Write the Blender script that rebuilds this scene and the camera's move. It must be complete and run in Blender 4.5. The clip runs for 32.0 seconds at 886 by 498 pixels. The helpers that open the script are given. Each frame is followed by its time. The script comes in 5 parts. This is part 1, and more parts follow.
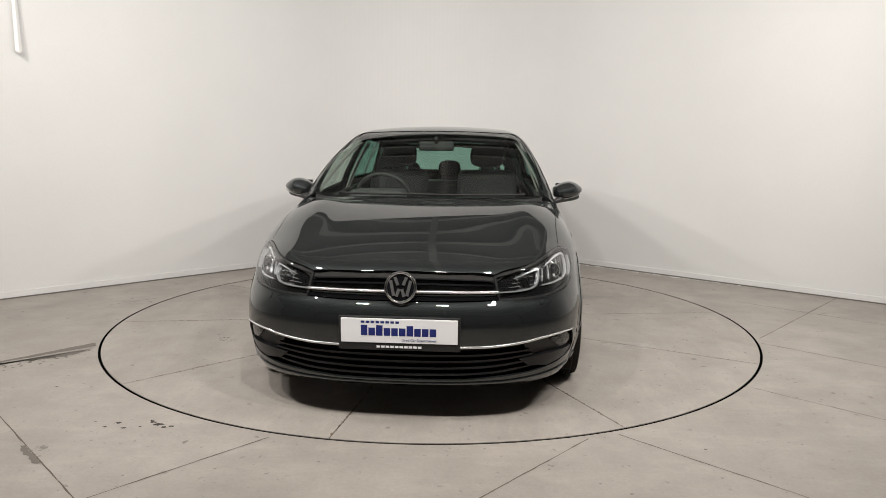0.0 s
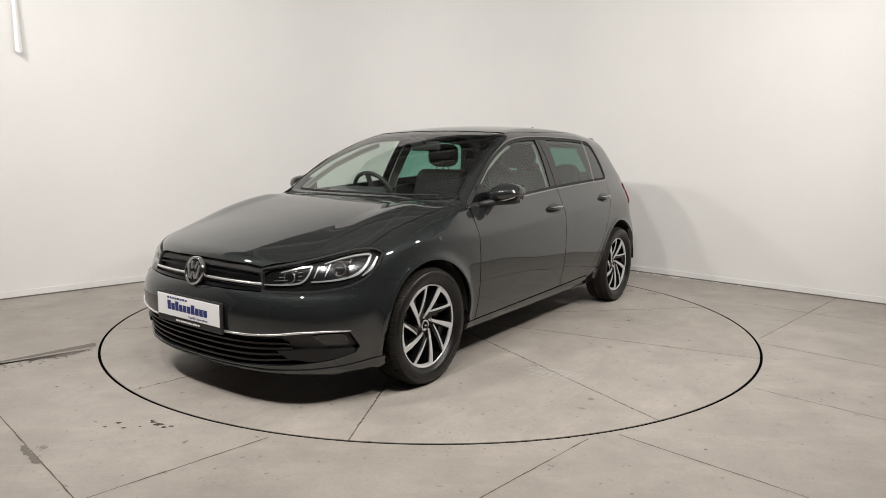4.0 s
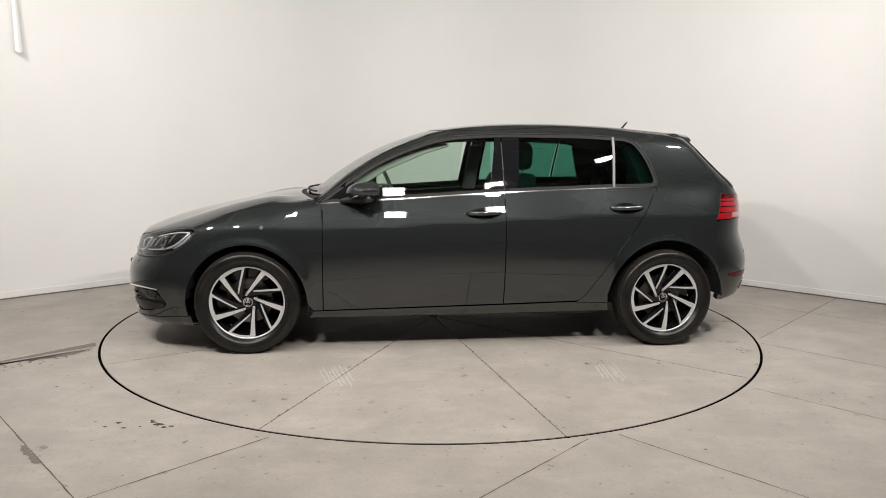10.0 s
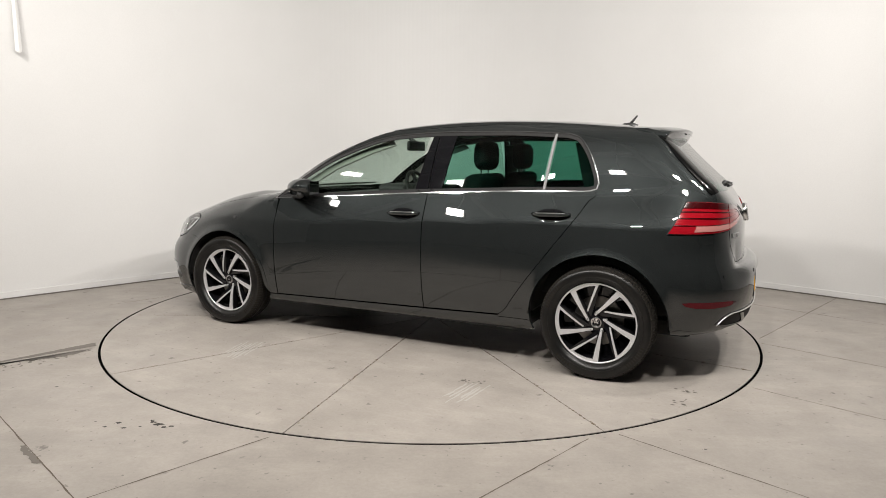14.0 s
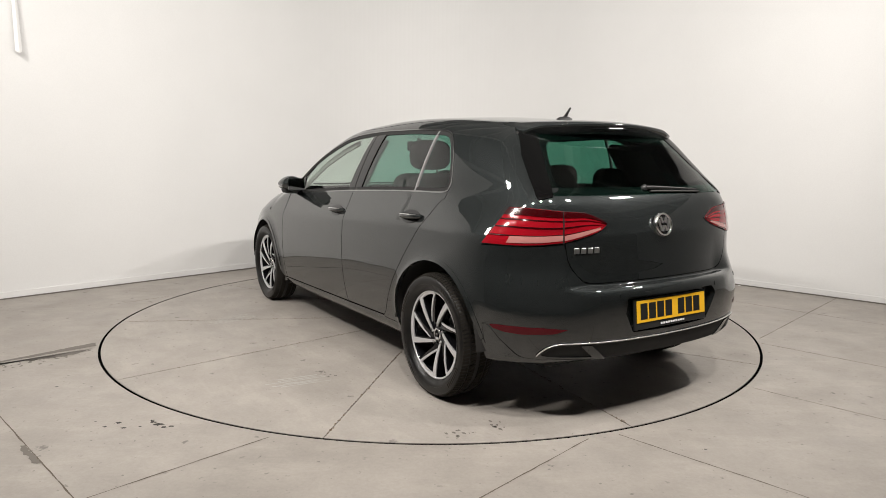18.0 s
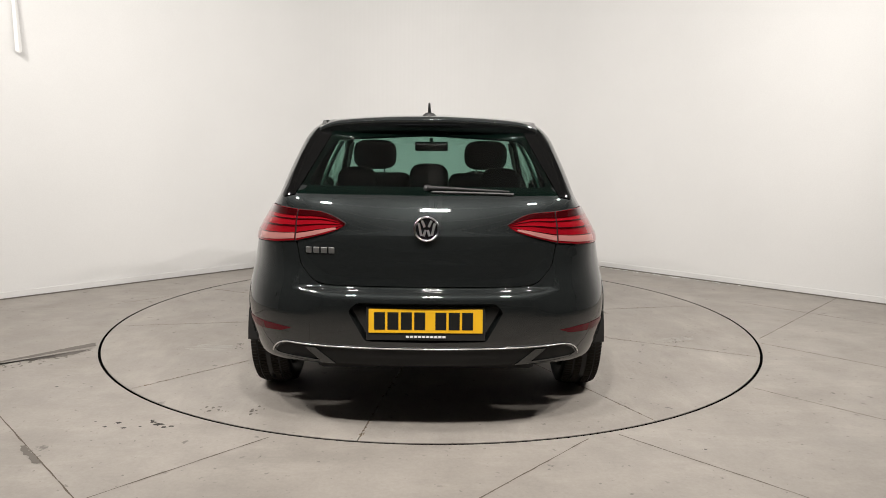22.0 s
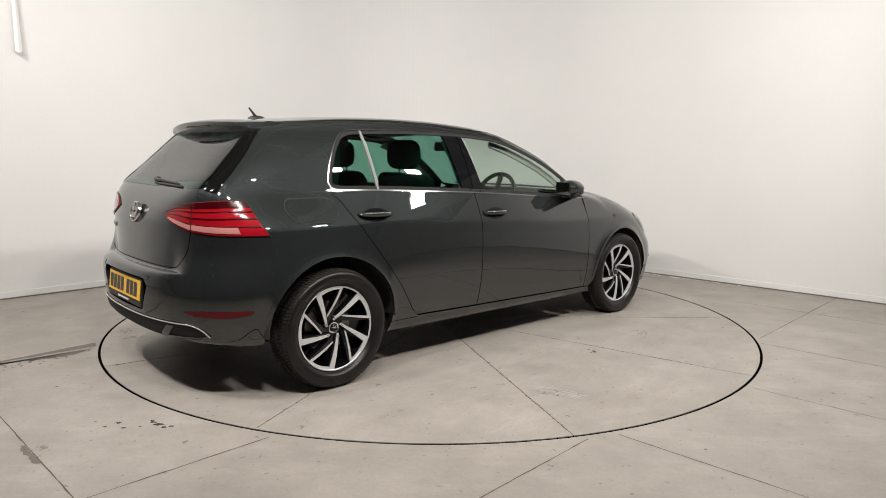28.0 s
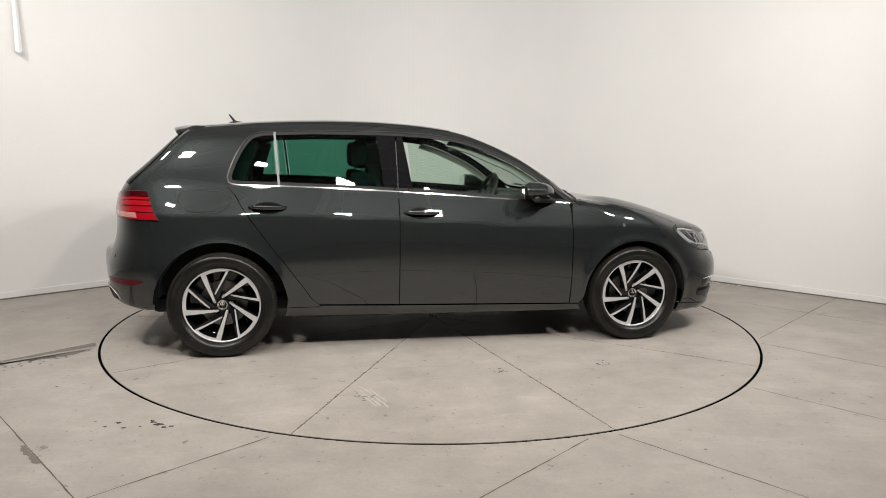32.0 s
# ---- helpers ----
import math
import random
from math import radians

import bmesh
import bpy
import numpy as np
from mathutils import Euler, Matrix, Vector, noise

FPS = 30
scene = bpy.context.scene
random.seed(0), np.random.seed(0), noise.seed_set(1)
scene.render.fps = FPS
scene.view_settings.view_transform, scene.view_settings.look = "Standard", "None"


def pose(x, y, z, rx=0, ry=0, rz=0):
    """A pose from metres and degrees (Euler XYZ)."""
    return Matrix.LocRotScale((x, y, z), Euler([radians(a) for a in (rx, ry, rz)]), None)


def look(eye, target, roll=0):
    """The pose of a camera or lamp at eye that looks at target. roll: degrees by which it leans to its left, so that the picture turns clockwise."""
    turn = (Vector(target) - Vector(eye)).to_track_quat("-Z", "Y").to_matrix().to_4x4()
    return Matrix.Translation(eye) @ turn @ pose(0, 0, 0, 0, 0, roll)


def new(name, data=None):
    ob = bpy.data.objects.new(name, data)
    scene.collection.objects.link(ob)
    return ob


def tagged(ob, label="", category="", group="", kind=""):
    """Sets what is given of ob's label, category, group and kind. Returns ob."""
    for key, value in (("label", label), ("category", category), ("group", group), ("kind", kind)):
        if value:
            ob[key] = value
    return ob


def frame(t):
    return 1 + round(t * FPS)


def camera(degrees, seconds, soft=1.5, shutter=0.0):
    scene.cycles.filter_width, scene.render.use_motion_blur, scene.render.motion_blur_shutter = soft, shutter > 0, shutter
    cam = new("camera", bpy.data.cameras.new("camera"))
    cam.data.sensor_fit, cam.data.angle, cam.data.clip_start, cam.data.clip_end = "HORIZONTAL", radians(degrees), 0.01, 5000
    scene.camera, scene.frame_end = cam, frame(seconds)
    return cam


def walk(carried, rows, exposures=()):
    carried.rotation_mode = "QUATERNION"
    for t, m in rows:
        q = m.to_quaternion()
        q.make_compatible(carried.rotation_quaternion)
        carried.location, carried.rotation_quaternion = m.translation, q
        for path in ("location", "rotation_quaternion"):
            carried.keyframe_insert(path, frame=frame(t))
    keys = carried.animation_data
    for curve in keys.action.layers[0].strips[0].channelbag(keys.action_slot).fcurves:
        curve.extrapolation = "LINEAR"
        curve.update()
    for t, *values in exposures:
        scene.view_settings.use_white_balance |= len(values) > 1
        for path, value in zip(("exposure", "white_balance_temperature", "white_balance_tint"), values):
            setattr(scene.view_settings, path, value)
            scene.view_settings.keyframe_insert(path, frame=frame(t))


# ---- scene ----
from mathutils import geometry
from functools import partial

# ---------------------------------------------------------------- camera
cam = camera(67.76, 32.0, soft=0.4)
EYE = Vector((0.0, -4.915, 1.209))
YAW, PITCH, ROLL = radians(0.8136), radians(8.018), 0.656
AIM = EYE + Vector((math.sin(YAW) * math.cos(PITCH), math.cos(YAW) * math.cos(PITCH), -math.sin(PITCH)))
walk(cam, [(0, look(EYE, AIM, ROLL)), (32, look(EYE, AIM, ROLL))], [(0, 0.05), (6, 0.12), (12, 0.15), (17, 0.20), (22, 0.18), (29, 0.14), (32, 0.13)])

# the turntable's centre is the world's origin; the car stands a little off it
RING, START, SPEED = 2.265, 4.83, 7.969
OFF = Vector((-0.110, 0.0255, 0.0))


# ---------------------------------------------------------------- world and lights
world = bpy.data.worlds.new("hall_dark")
scene.world = world
world.use_nodes = True
world.node_tree.nodes["Background"].inputs[0].default_value = (0.9, 0.95, 1, 1)
world.node_tree.nodes["Background"].inputs[1].default_value = 0.035
# seven small floodlights in an arc before the turntable, all turned towards the car
LAMPS = [(-3.3, -1.45), (-2.4, -2.6), (-1.25, -3.35), (0.0, -3.5), (1.2, -3.3), (2.4, -2.4), (3.35, -1.15)]
LAMP_Z, LAMP_POWER = 3.2, 39.8
LAMP_POSES = [look((lx, ly, LAMP_Z), (-lx * 0.1, 1.3, 0.6)) for lx, ly in LAMPS]
for m, share in zip(LAMP_POSES, (0.78, 1, 1, 1, 1, 0.96, 0.94)):
    data = bpy.data.lights.new("flood_light", "AREA")
    data.shape, data.size, data.size_y, data.energy, data.color = "RECTANGLE", 0.21, 0.11, LAMP_POWER * share, (1.0, 0.953, 0.904)
    data.spread = radians(160)
    new("flood_light", data).matrix_world = m @ pose(0, 0, -0.012)


# ---------------------------------------------------------------- materials
def shader(name, base=(0.5, 0.5, 0.5), rough=0.5, metal=0.0, **more):
    m = bpy.data.materials.new(name)
    m.use_nodes = True
    b = m.node_tree.nodes["Principled BSDF"]
    b.inputs["Base Color"].default_value = (*base, 1)
    b.inputs["Roughness"].default_value = rough
    b.inputs["Metallic"].default_value = metal
    for k, v in more.items():
        b.inputs[k.replace("_", " ")].default_value = v
    return m


def node(m, kind, **inputs):
    n = m.node_tree.nodes.new("ShaderNode" + kind)
    for k, v in inputs.items():
        n.inputs[k.replace("_", " ")].default_value = v
    return n


def link(m, a, b):
    m.node_tree.links.new(a, b)


def bsdf(m):
    return m.node_tree.nodes["Principled BSDF"]


def coords(m, scale=(1, 1, 1), kind="Object"):
    c, mp = node(m, "TexCoord"), node(m, "Mapping")
    mp.inputs["Scale"].default_value = scale
    link(m, c.outputs[kind], mp.inputs["Vector"])
    return mp.outputs["Vector"]


def noise_ramp(m, vec, scale, stops, detail=6.0, rough=0.6):
    n, r = node(m, "TexNoise", Scale=scale, Detail=detail, Roughness=rough), node(m, "ValToRGB")
    link(m, vec, n.inputs["Vector"])
    link(m, n.outputs["Fac"], r.inputs["Fac"])
    el = r.color_ramp.elements
    while len(el) < len(stops):
        el.new(0.5)
    for e, (p, c) in zip(el, stops):
        e.position, e.color = p, (*(c if isinstance(c, tuple) else (c, c, c)), 1)
    return r.outputs["Color"]


def mul(m, a, b, kind="MULTIPLY", fac=1.0):
    n = node(m, "Mix")
    n.data_type, n.blend_type = "RGBA", kind
    n.inputs[0].default_value = fac
    link(m, a, n.inputs[6])
    link(m, b, n.inputs[7])
    return n.outputs[2]


def bump(m, height, strength=0.3, dist=0.002):
    n = node(m, "Bump", Strength=strength, Distance=dist)
    link(m, height, n.inputs["Height"])
    link(m, n.outputs["Normal"], bsdf(m).inputs["Normal"])


def concrete_material(name):
    m = shader(name, rough=0.62)
    v = coords(m)
    big = noise_ramp(m, v, 0.55, [(0.3, (0.311, 0.283, 0.253)), (0.7, (0.372, 0.342, 0.309))], 5)
    mid = noise_ramp(m, v, 3.2, [(0.25, 0.82), (0.75, 1.10)], 8, 0.65)
    fine = noise_ramp(m, v, 60.0, [(0.3, 0.93), (0.7, 1.05)], 4, 0.7)
    spots = noise_ramp(m, v, 14.0, [(0.27, 0.55), (0.33, 1.0)], 3, 0.55)
    pits = noise_ramp(m, v, 34.0, [(0.26, 0.62), (0.31, 1.0)], 2, 0.5)
    worn = noise_ramp(m, coords(m, (1.0, 3.4, 1.0)), 1.7, [(0.52, 1.0), (0.60, 1.07), (0.66, 1.0)], 7, 0.62)
    c = mul(m, mul(m, mul(m, mul(m, mul(m, big, mid), fine), spots), pits), worn)
    link(m, c, bsdf(m).inputs["Base Color"])
    link(m, noise_ramp(m, v, 2.1, [(0.3, 0.42), (0.7, 0.7)], 6), bsdf(m).inputs["Roughness"])
    bump(m, fine, 0.15, 0.001)
    return m


def wall_material():
    m = shader("white_wall_paint", rough=0.6)
    v = coords(m)
    big = noise_ramp(m, v, 0.5, [(0.3, (0.69, 0.687, 0.678)), (0.7, (0.74, 0.737, 0.728))], 4)
    fine = noise_ramp(m, v, 90.0, [(0.3, 0.97), (0.7, 1.0)], 3)
    link(m, mul(m, big, fine), bsdf(m).inputs["Base Color"])
    bump(m, fine, 0.1, 0.001)
    return m


def paint_material():
    m = shader("grey_metallic_car_paint", (0.05, 0.055, 0.054), 0.36, 0.35, Coat_Weight=1.0, Coat_Roughness=0.008, Coat_IOR=1.7, Specular_IOR_Level=0.0)
    v = coords(m)
    fine = noise_ramp(m, v, 900.0, [(0.3, (0.0150, 0.0172, 0.0174)), (0.7, (0.0205, 0.0234, 0.0236))], 1)
    link(m, fine, bsdf(m).inputs["Base Color"])
    dust = noise_ramp(m, v, 5.0, [(0.35, 0.002), (0.75, 0.015)], 6)
    link(m, dust, bsdf(m).inputs["Coat Roughness"])
    return m


def glass_material(name, tint, base=0.075):
    """Thin clear sheet: tinted see-through with a gloss that grows at grazing angles, alike from both sides."""
    m = bpy.data.materials.new(name)
    m.use_nodes = True
    t = m.node_tree
    t.nodes.remove(t.nodes["Principled BSDF"])
    tr, gl, lw, mix = node(m, "BsdfTransparent"), node(m, "BsdfGlossy"), node(m, "LayerWeight"), node(m, "MixShader")
    power, scale, add = node(m, "Math"), node(m, "Math"), node(m, "Math")
    power.operation, scale.operation, add.operation = "POWER", "MULTIPLY", "ADD"
    tr.inputs["Color"].default_value = (*tint, 1)
    gl.inputs["Roughness"].default_value = 0.01
    lw.inputs["Blend"].default_value = 0.5
    power.inputs[1].default_value, scale.inputs[1].default_value, add.inputs[1].default_value = 4.5, 0.9, base
    link(m, lw.outputs["Facing"], power.inputs[0])
    link(m, power.outputs[0], scale.inputs[0])
    link(m, scale.outputs[0], add.inputs[0])
    link(m, add.outputs[0], mix.inputs[0])
    link(m, tr.outputs[0], mix.inputs[1])
    link(m, gl.outputs[0], mix.inputs[2])
    link(m, mix.outputs[0], t.nodes["Material Output"].inputs["Surface"])
    return m


def glow(name, color, strength):
    m = shader(name, (0.8, 0.8, 0.8), 0.5)
    bsdf(m).inputs["Emission Color"].default_value = (*color, 1)
    bsdf(m).inputs["Emission Strength"].default_value = strength
    return m


M_PAINT = paint_material()
M_FILM = shader("white_film", (0.76, 0.757, 0.745), 0.45)
M_SLAT = shader("satin_black_slat", (0.010, 0.010, 0.011), 0.28, Specular_IOR_Level=0.3)
M_GLASS = glass_material("green_door_glass", (0.74, 0.85, 0.78))
M_WINDSCREEN = glass_material("clear_windscreen_glass", (0.82, 0.89, 0.85), 0.10)
M_TINT = glass_material("dark_tinted_glass", (0.21, 0.46, 0.375))
M_BLACK = shader("black_plastic", (0.016, 0.016, 0.016), 0.5)
M_GLOSSBLACK = shader("gloss_black_trim", (0.006, 0.006, 0.007), 0.03, Specular_IOR_Level=0.4)
M_EDGE = shader("black_screen_edge", (0.004, 0.004, 0.004), 0.1, Specular_IOR_Level=0.12)
M_SEAL = shader("black_rubber_seal", (0.008, 0.008, 0.008), 0.8)
M_CHROME = shader("chrome", (0.75, 0.75, 0.76), 0.12, 1.0)
M_UNDER = shader("black_underbody", (0.016, 0.015, 0.014), 0.85)
M_TRIM = shader("grey_textured_trim", (0.042, 0.042, 0.043), 0.6)
M_HEAD = shader("light_headlining", (0.27, 0.265, 0.25), 0.9)
M_FRAME = shader("bright_window_frame", (0.28, 0.28, 0.28), 0.14, 0.95)
M_CLOTH = shader("dark_seat_cloth", (0.014, 0.014, 0.015), 0.95)
M_SCREEN = glass_material("tinted_rear_screen_glass", (0.27, 0.47, 0.40))
M_BADGE = shader("polished_badge_metal", (0.45, 0.45, 0.45), 0.3, 0.9)
M_RED = shader("red_lamp_lens", (0.26, 0.004, 0.010), 0.10, Coat_Weight=0.6)
M_PALE = shader("pale_lamp_lens", (0.40, 0.17, 0.155), 0.1, Coat_Weight=1.0)
M_DARKRED = shader("dark_red_reflector", (0.075, 0.0015, 0.005), 0.25, Specular_IOR_Level=0.3)
M_FLOOR = concrete_material("power_floated_concrete")
M_TABLE = concrete_material("turntable_concrete")
M_WALL = wall_material()
M_CUT = shader("dark_joint", (0.115, 0.092, 0.07), 0.9)
M_GROOVE = shader("tan_dust_in_groove", (0.17, 0.130, 0.092), 0.95)
M_PIT_SHADE = shader("black_pit_shade", (0.003, 0.003, 0.003), 1.0, Specular_IOR_Level=0.0)
M_HALL = shader("grey_hall_roof", (0.46, 0.46, 0.45), 0.7)
M_BEAM = shader("pale_steel_beam", (0.60, 0.60, 0.58), 0.6)
M_HALLWALL = shader("grey_hall_wall", (0.28, 0.275, 0.265), 0.8)
M_CLEAR = glass_material("clear_lamp_cover", (0.93, 0.94, 0.94))
M_SMOKE = glass_material("grey_lamp_cover", (0.5, 0.51, 0.51))
M_ALU = shader("machined_aluminium", (0.66, 0.66, 0.67), 0.38, 0.55)
M_DISC = shader("brake_disc_steel", (0.22, 0.21, 0.20), 0.4, 1.0)
M_SHELL = shader("dark_lamp_shell", (0.045, 0.045, 0.048), 0.2, 0.8)
M_GUIDE = shader("clear_light_guide", (0.72, 0.73, 0.75), 0.22, 0.7)
M_SATIN = shader("satin_grey_metal", (0.20, 0.20, 0.20), 0.6, 0.0, Specular_IOR_Level=0.2)
M_WHITE = shader("white_plate", (0.86, 0.86, 0.87), 0.35)
M_YELLOW = shader("yellow_plate", (0.92, 0.51, 0.02), 0.35)
M_BLUE = shader("blue_print", (0.012, 0.022, 0.15), 0.4)
M_INK = shader("black_print", (0.01, 0.01, 0.01), 0.4)
M_AMBER = shader("smoked_red_band", (0.035, 0.001, 0.002), 0.12, Coat_Weight=1.0)
M_MIRROR = shader("mirror_glass", (0.85, 0.87, 0.87), 0.02, 1.0)


def tyre_material():
    m = shader("tyre_rubber", (0.016, 0.0155, 0.015), 0.36, Specular_IOR_Level=0.35)
    v = coords(m)
    dust = noise_ramp(m, v, 9.0, [(0.35, (0.003, 0.003, 0.003)), (0.75, (0.010, 0.009, 0.008))], 6)
    link(m, dust, bsdf(m).inputs["Base Color"])
    return m


M_TYRE = tyre_material()
M_TREAD = shader("dusty_tread_rubber", (0.024, 0.0215, 0.0185), 0.95, Specular_IOR_Level=0.1)


# ---------------------------------------------------------------- mesh helpers
def part(name, bm, material, parent=None, label="", smooth=False):
    me = bpy.data.meshes.new(name)
    if smooth:
        for f in bm.faces:
            f.smooth = True
    bm.to_mesh(me)
    bm.free()
    return put(name, me, material, parent, label)


def put(name, me, material, parent=None, label=""):
    if material and not me.materials:
        me.materials.append(material)
    ob = new(name, me)
    if parent:
        ob.parent = parent
    if label:
        tagged(ob, label)
    return ob


def box_bm(x0, x1, y0, y1, z0, z1, bevel=0.0, seg=2):
    bm = bmesh.new()
    bmesh.ops.create_cube(bm, size=1.0, matrix=Matrix.LocRotScale(((x0 + x1) / 2, (y0 + y1) / 2, (z0 + z1) / 2), None, (x1 - x0, y1 - y0, z1 - z0)))
    if bevel:
        bmesh.ops.bevel(bm, geom=bm.edges[:], offset=bevel, segments=seg, profile=0.5, affect="EDGES")
    return bm


def lathe_bm(profile, seg=48, axis="y"):
    """Turns (radius, height) pairs round an axis."""
    bm = bmesh.new()
    rows = []
    for r, h in profile:
        row = []
        for k in range(seg):
            a = 2 * math.pi * k / seg
            p = (r * math.cos(a), h, r * math.sin(a)) if axis == "y" else (r * math.cos(a), r * math.sin(a), h)
            row.append(bm.verts.new(p))
        rows.append(row)
    for a, b in zip(rows, rows[1:]):
        for k in range(seg):
            bm.faces.new((a[k], a[(k + 1) % seg], b[(k + 1) % seg], b[k]))
    bmesh.ops.remove_doubles(bm, verts=bm.verts[:], dist=1e-5)
    bmesh.ops.recalc_face_normals(bm, faces=bm.faces[:])
    return bm


def moved(bm, m):
    bmesh.ops.transform(bm, matrix=m, verts=bm.verts[:])
    return bm


def tube_bm(points, radius, seg=8):
    bm = bmesh.new()
    rows = []
    pts = [Vector(p) for p in points]
    for i, p in enumerate(pts):
        d = (pts[min(i + 1, len(pts) - 1)] - pts[max(i - 1, 0)]).normalized()
        a = d.cross(Vector((0, 0, 1)) if abs(d.z) < 0.9 else Vector((1, 0, 0))).normalized()
        b = d.cross(a)
        r = radius(i / (len(pts) - 1)) if callable(radius) else radius
        rows.append([bm.verts.new(p + (a * math.cos(t) + b * math.sin(t)) * r) for t in (2 * math.pi * k / seg for k in range(seg))])
    for a, b in zip(rows, rows[1:]):
        for k in range(seg):
            bm.faces.new((a[k], a[(k + 1) % seg], b[(k + 1) % seg], b[k]))
    bm.faces.new(rows[0][::-1])
    bm.faces.new(rows[-1])
    bmesh.ops.recalc_face_normals(bm, faces=bm.faces[:])
    return bm


# ---------------------------------------------------------------- the body's form
def pchip(pairs):
    """A smooth curve through (x, y) pairs that does not overshoot."""
    x, y = (np.array(c, float) for c in zip(*sorted(pairs)))
    h, d = np.diff(x), np.diff(y) / np.diff(x)
    s = np.empty_like(y)
    s[0], s[-1] = d[0], d[-1]
    for i in range(1, len(x) - 1):
        if d[i - 1] * d[i] <= 0:
            s[i] = 0
        else:
            a, b = 2 * h[i] + h[i - 1], h[i] + 2 * h[i - 1]
            s[i] = (a + b) / (a / d[i - 1] + b / d[i])

    def f(q):
        q = np.clip(np.asarray(q, float), x[0], x[-1])
        i = np.clip(np.searchsorted(x, q) - 1, 0, len(h) - 1)
        t = (q - x[i]) / h[i]
        return (y[i] * (1 + 2 * t) * (1 - t) ** 2 + s[i] * h[i] * t * (1 - t) ** 2
                + y[i + 1] * t * t * (3 - 2 * t) + s[i + 1] * h[i] * t * t * (t - 1))
    return f


def step01(a, b, q):
    t = np.clip((q - a) / (b - a), 0, 1)
    return t * t * (3 - 2 * t)


def smax(a, b, k):
    h = np.maximum(k - np.abs(a - b), 0) / k
    return np.maximum(a, b) + h * h * k / 4


AXF, AXR, HUB_Z = 1.326, 1.313, 0.310
ROOF = pchip([(-2.3, 1.29), (-1.76, 1.372), (-1.46, 1.402), (-1.25, 1.42), (-1.045, 1.436), (-0.84, 1.445), (-0.63, 1.449), (-0.43, 1.447),
              (-0.22, 1.438), (-0.016, 1.419), (0.19, 1.384), (0.396, 1.318), (0.604, 1.225), (0.812, 1.096), (1.01, 0.966), (1.06, 0.96),
              (1.23, 0.938), (1.44, 0.902), (1.65, 0.857), (1.86, 0.803), (2.0, 0.755), (2.08, 0.717), (2.14, 0.67), (2.3, 0.48)])
NOSE = pchip([(0.12, 2.09), (0.19, 2.145), (0.25, 2.16), (0.4, 2.18), (0.45, 2.181), (0.49, 2.177), (0.505, 2.173), (0.52, 2.167), (0.54, 2.156), (0.555, 2.145), (0.568, 2.133), (0.64, 2.118), (0.7, 2.106), (0.78, 2.075), (0.95, 1.95), (1.5, 1.6)])
TAIL = pchip([(0.12, 1.92), (0.25, 2.02), (0.33, 2.065), (0.45, 2.088), (0.55, 2.093), (0.60, 2.089), (0.626, 2.074), (0.645, 2.013), (0.75, 2.007), (0.862, 2.002), (0.87, 2.0005),
              (0.88, 1.996), (0.9, 1.987), (0.95, 1.962), (1.03, 1.91), (1.14, 1.79), (1.31, 1.615), (1.4, 1.53), (1.5, 1.44)])
TAIL_SIDE = pchip([(0.12, 1.92), (0.25, 2.02), (0.33, 2.065), (0.45, 2.086), (0.52, 2.088), (0.60, 2.070), (0.70, 2.036), (0.80, 2.012), (0.86, 2.0),
                   (0.9, 1.99), (0.95, 1.965), (1.03, 1.91), (1.14, 1.79), (1.31, 1.615), (1.4, 1.53), (1.5, 1.44)])
SECTION = pchip([(-0.75, 0.775), (-0.62, 0.806), (-0.53, 0.836), (-0.45, 0.857), (-0.35, 0.874), (-0.25, 0.882), (-0.15, 0.8835), (-0.05, 0.8788), (-0.008, 0.8758), (0.0, 0.8745),
                 (0.005, 0.8731), (0.012, 0.8704), (0.05, 0.8545), (0.10, 0.8328), (0.15, 0.8103), (0.172, 0.8002), (0.178, 0.7977), (0.184, 0.7955), (0.215, 0.7842), (0.285, 0.7562),
                 (0.375, 0.7148), (0.455, 0.6724), (0.525, 0.6304), (0.625, 0.566), (0.8, 0.455)])
CREASE = pchip([(-2.3, 0.85), (-1.4, 0.85), (-1.035, 0.845), (-0.115, 0.803), (0.5, 0.770), (0.9, 0.753), (1.3, 0.757), (2.2, 0.752)])
FLOORLINE = pchip([(-2.2, 0.33), (-1.9, 0.29), (-1.6, 0.26), (-1.0, 0.215), (0, 0.205), (1.0, 0.2), (1.7, 0.165), (2.2, 0.175)])


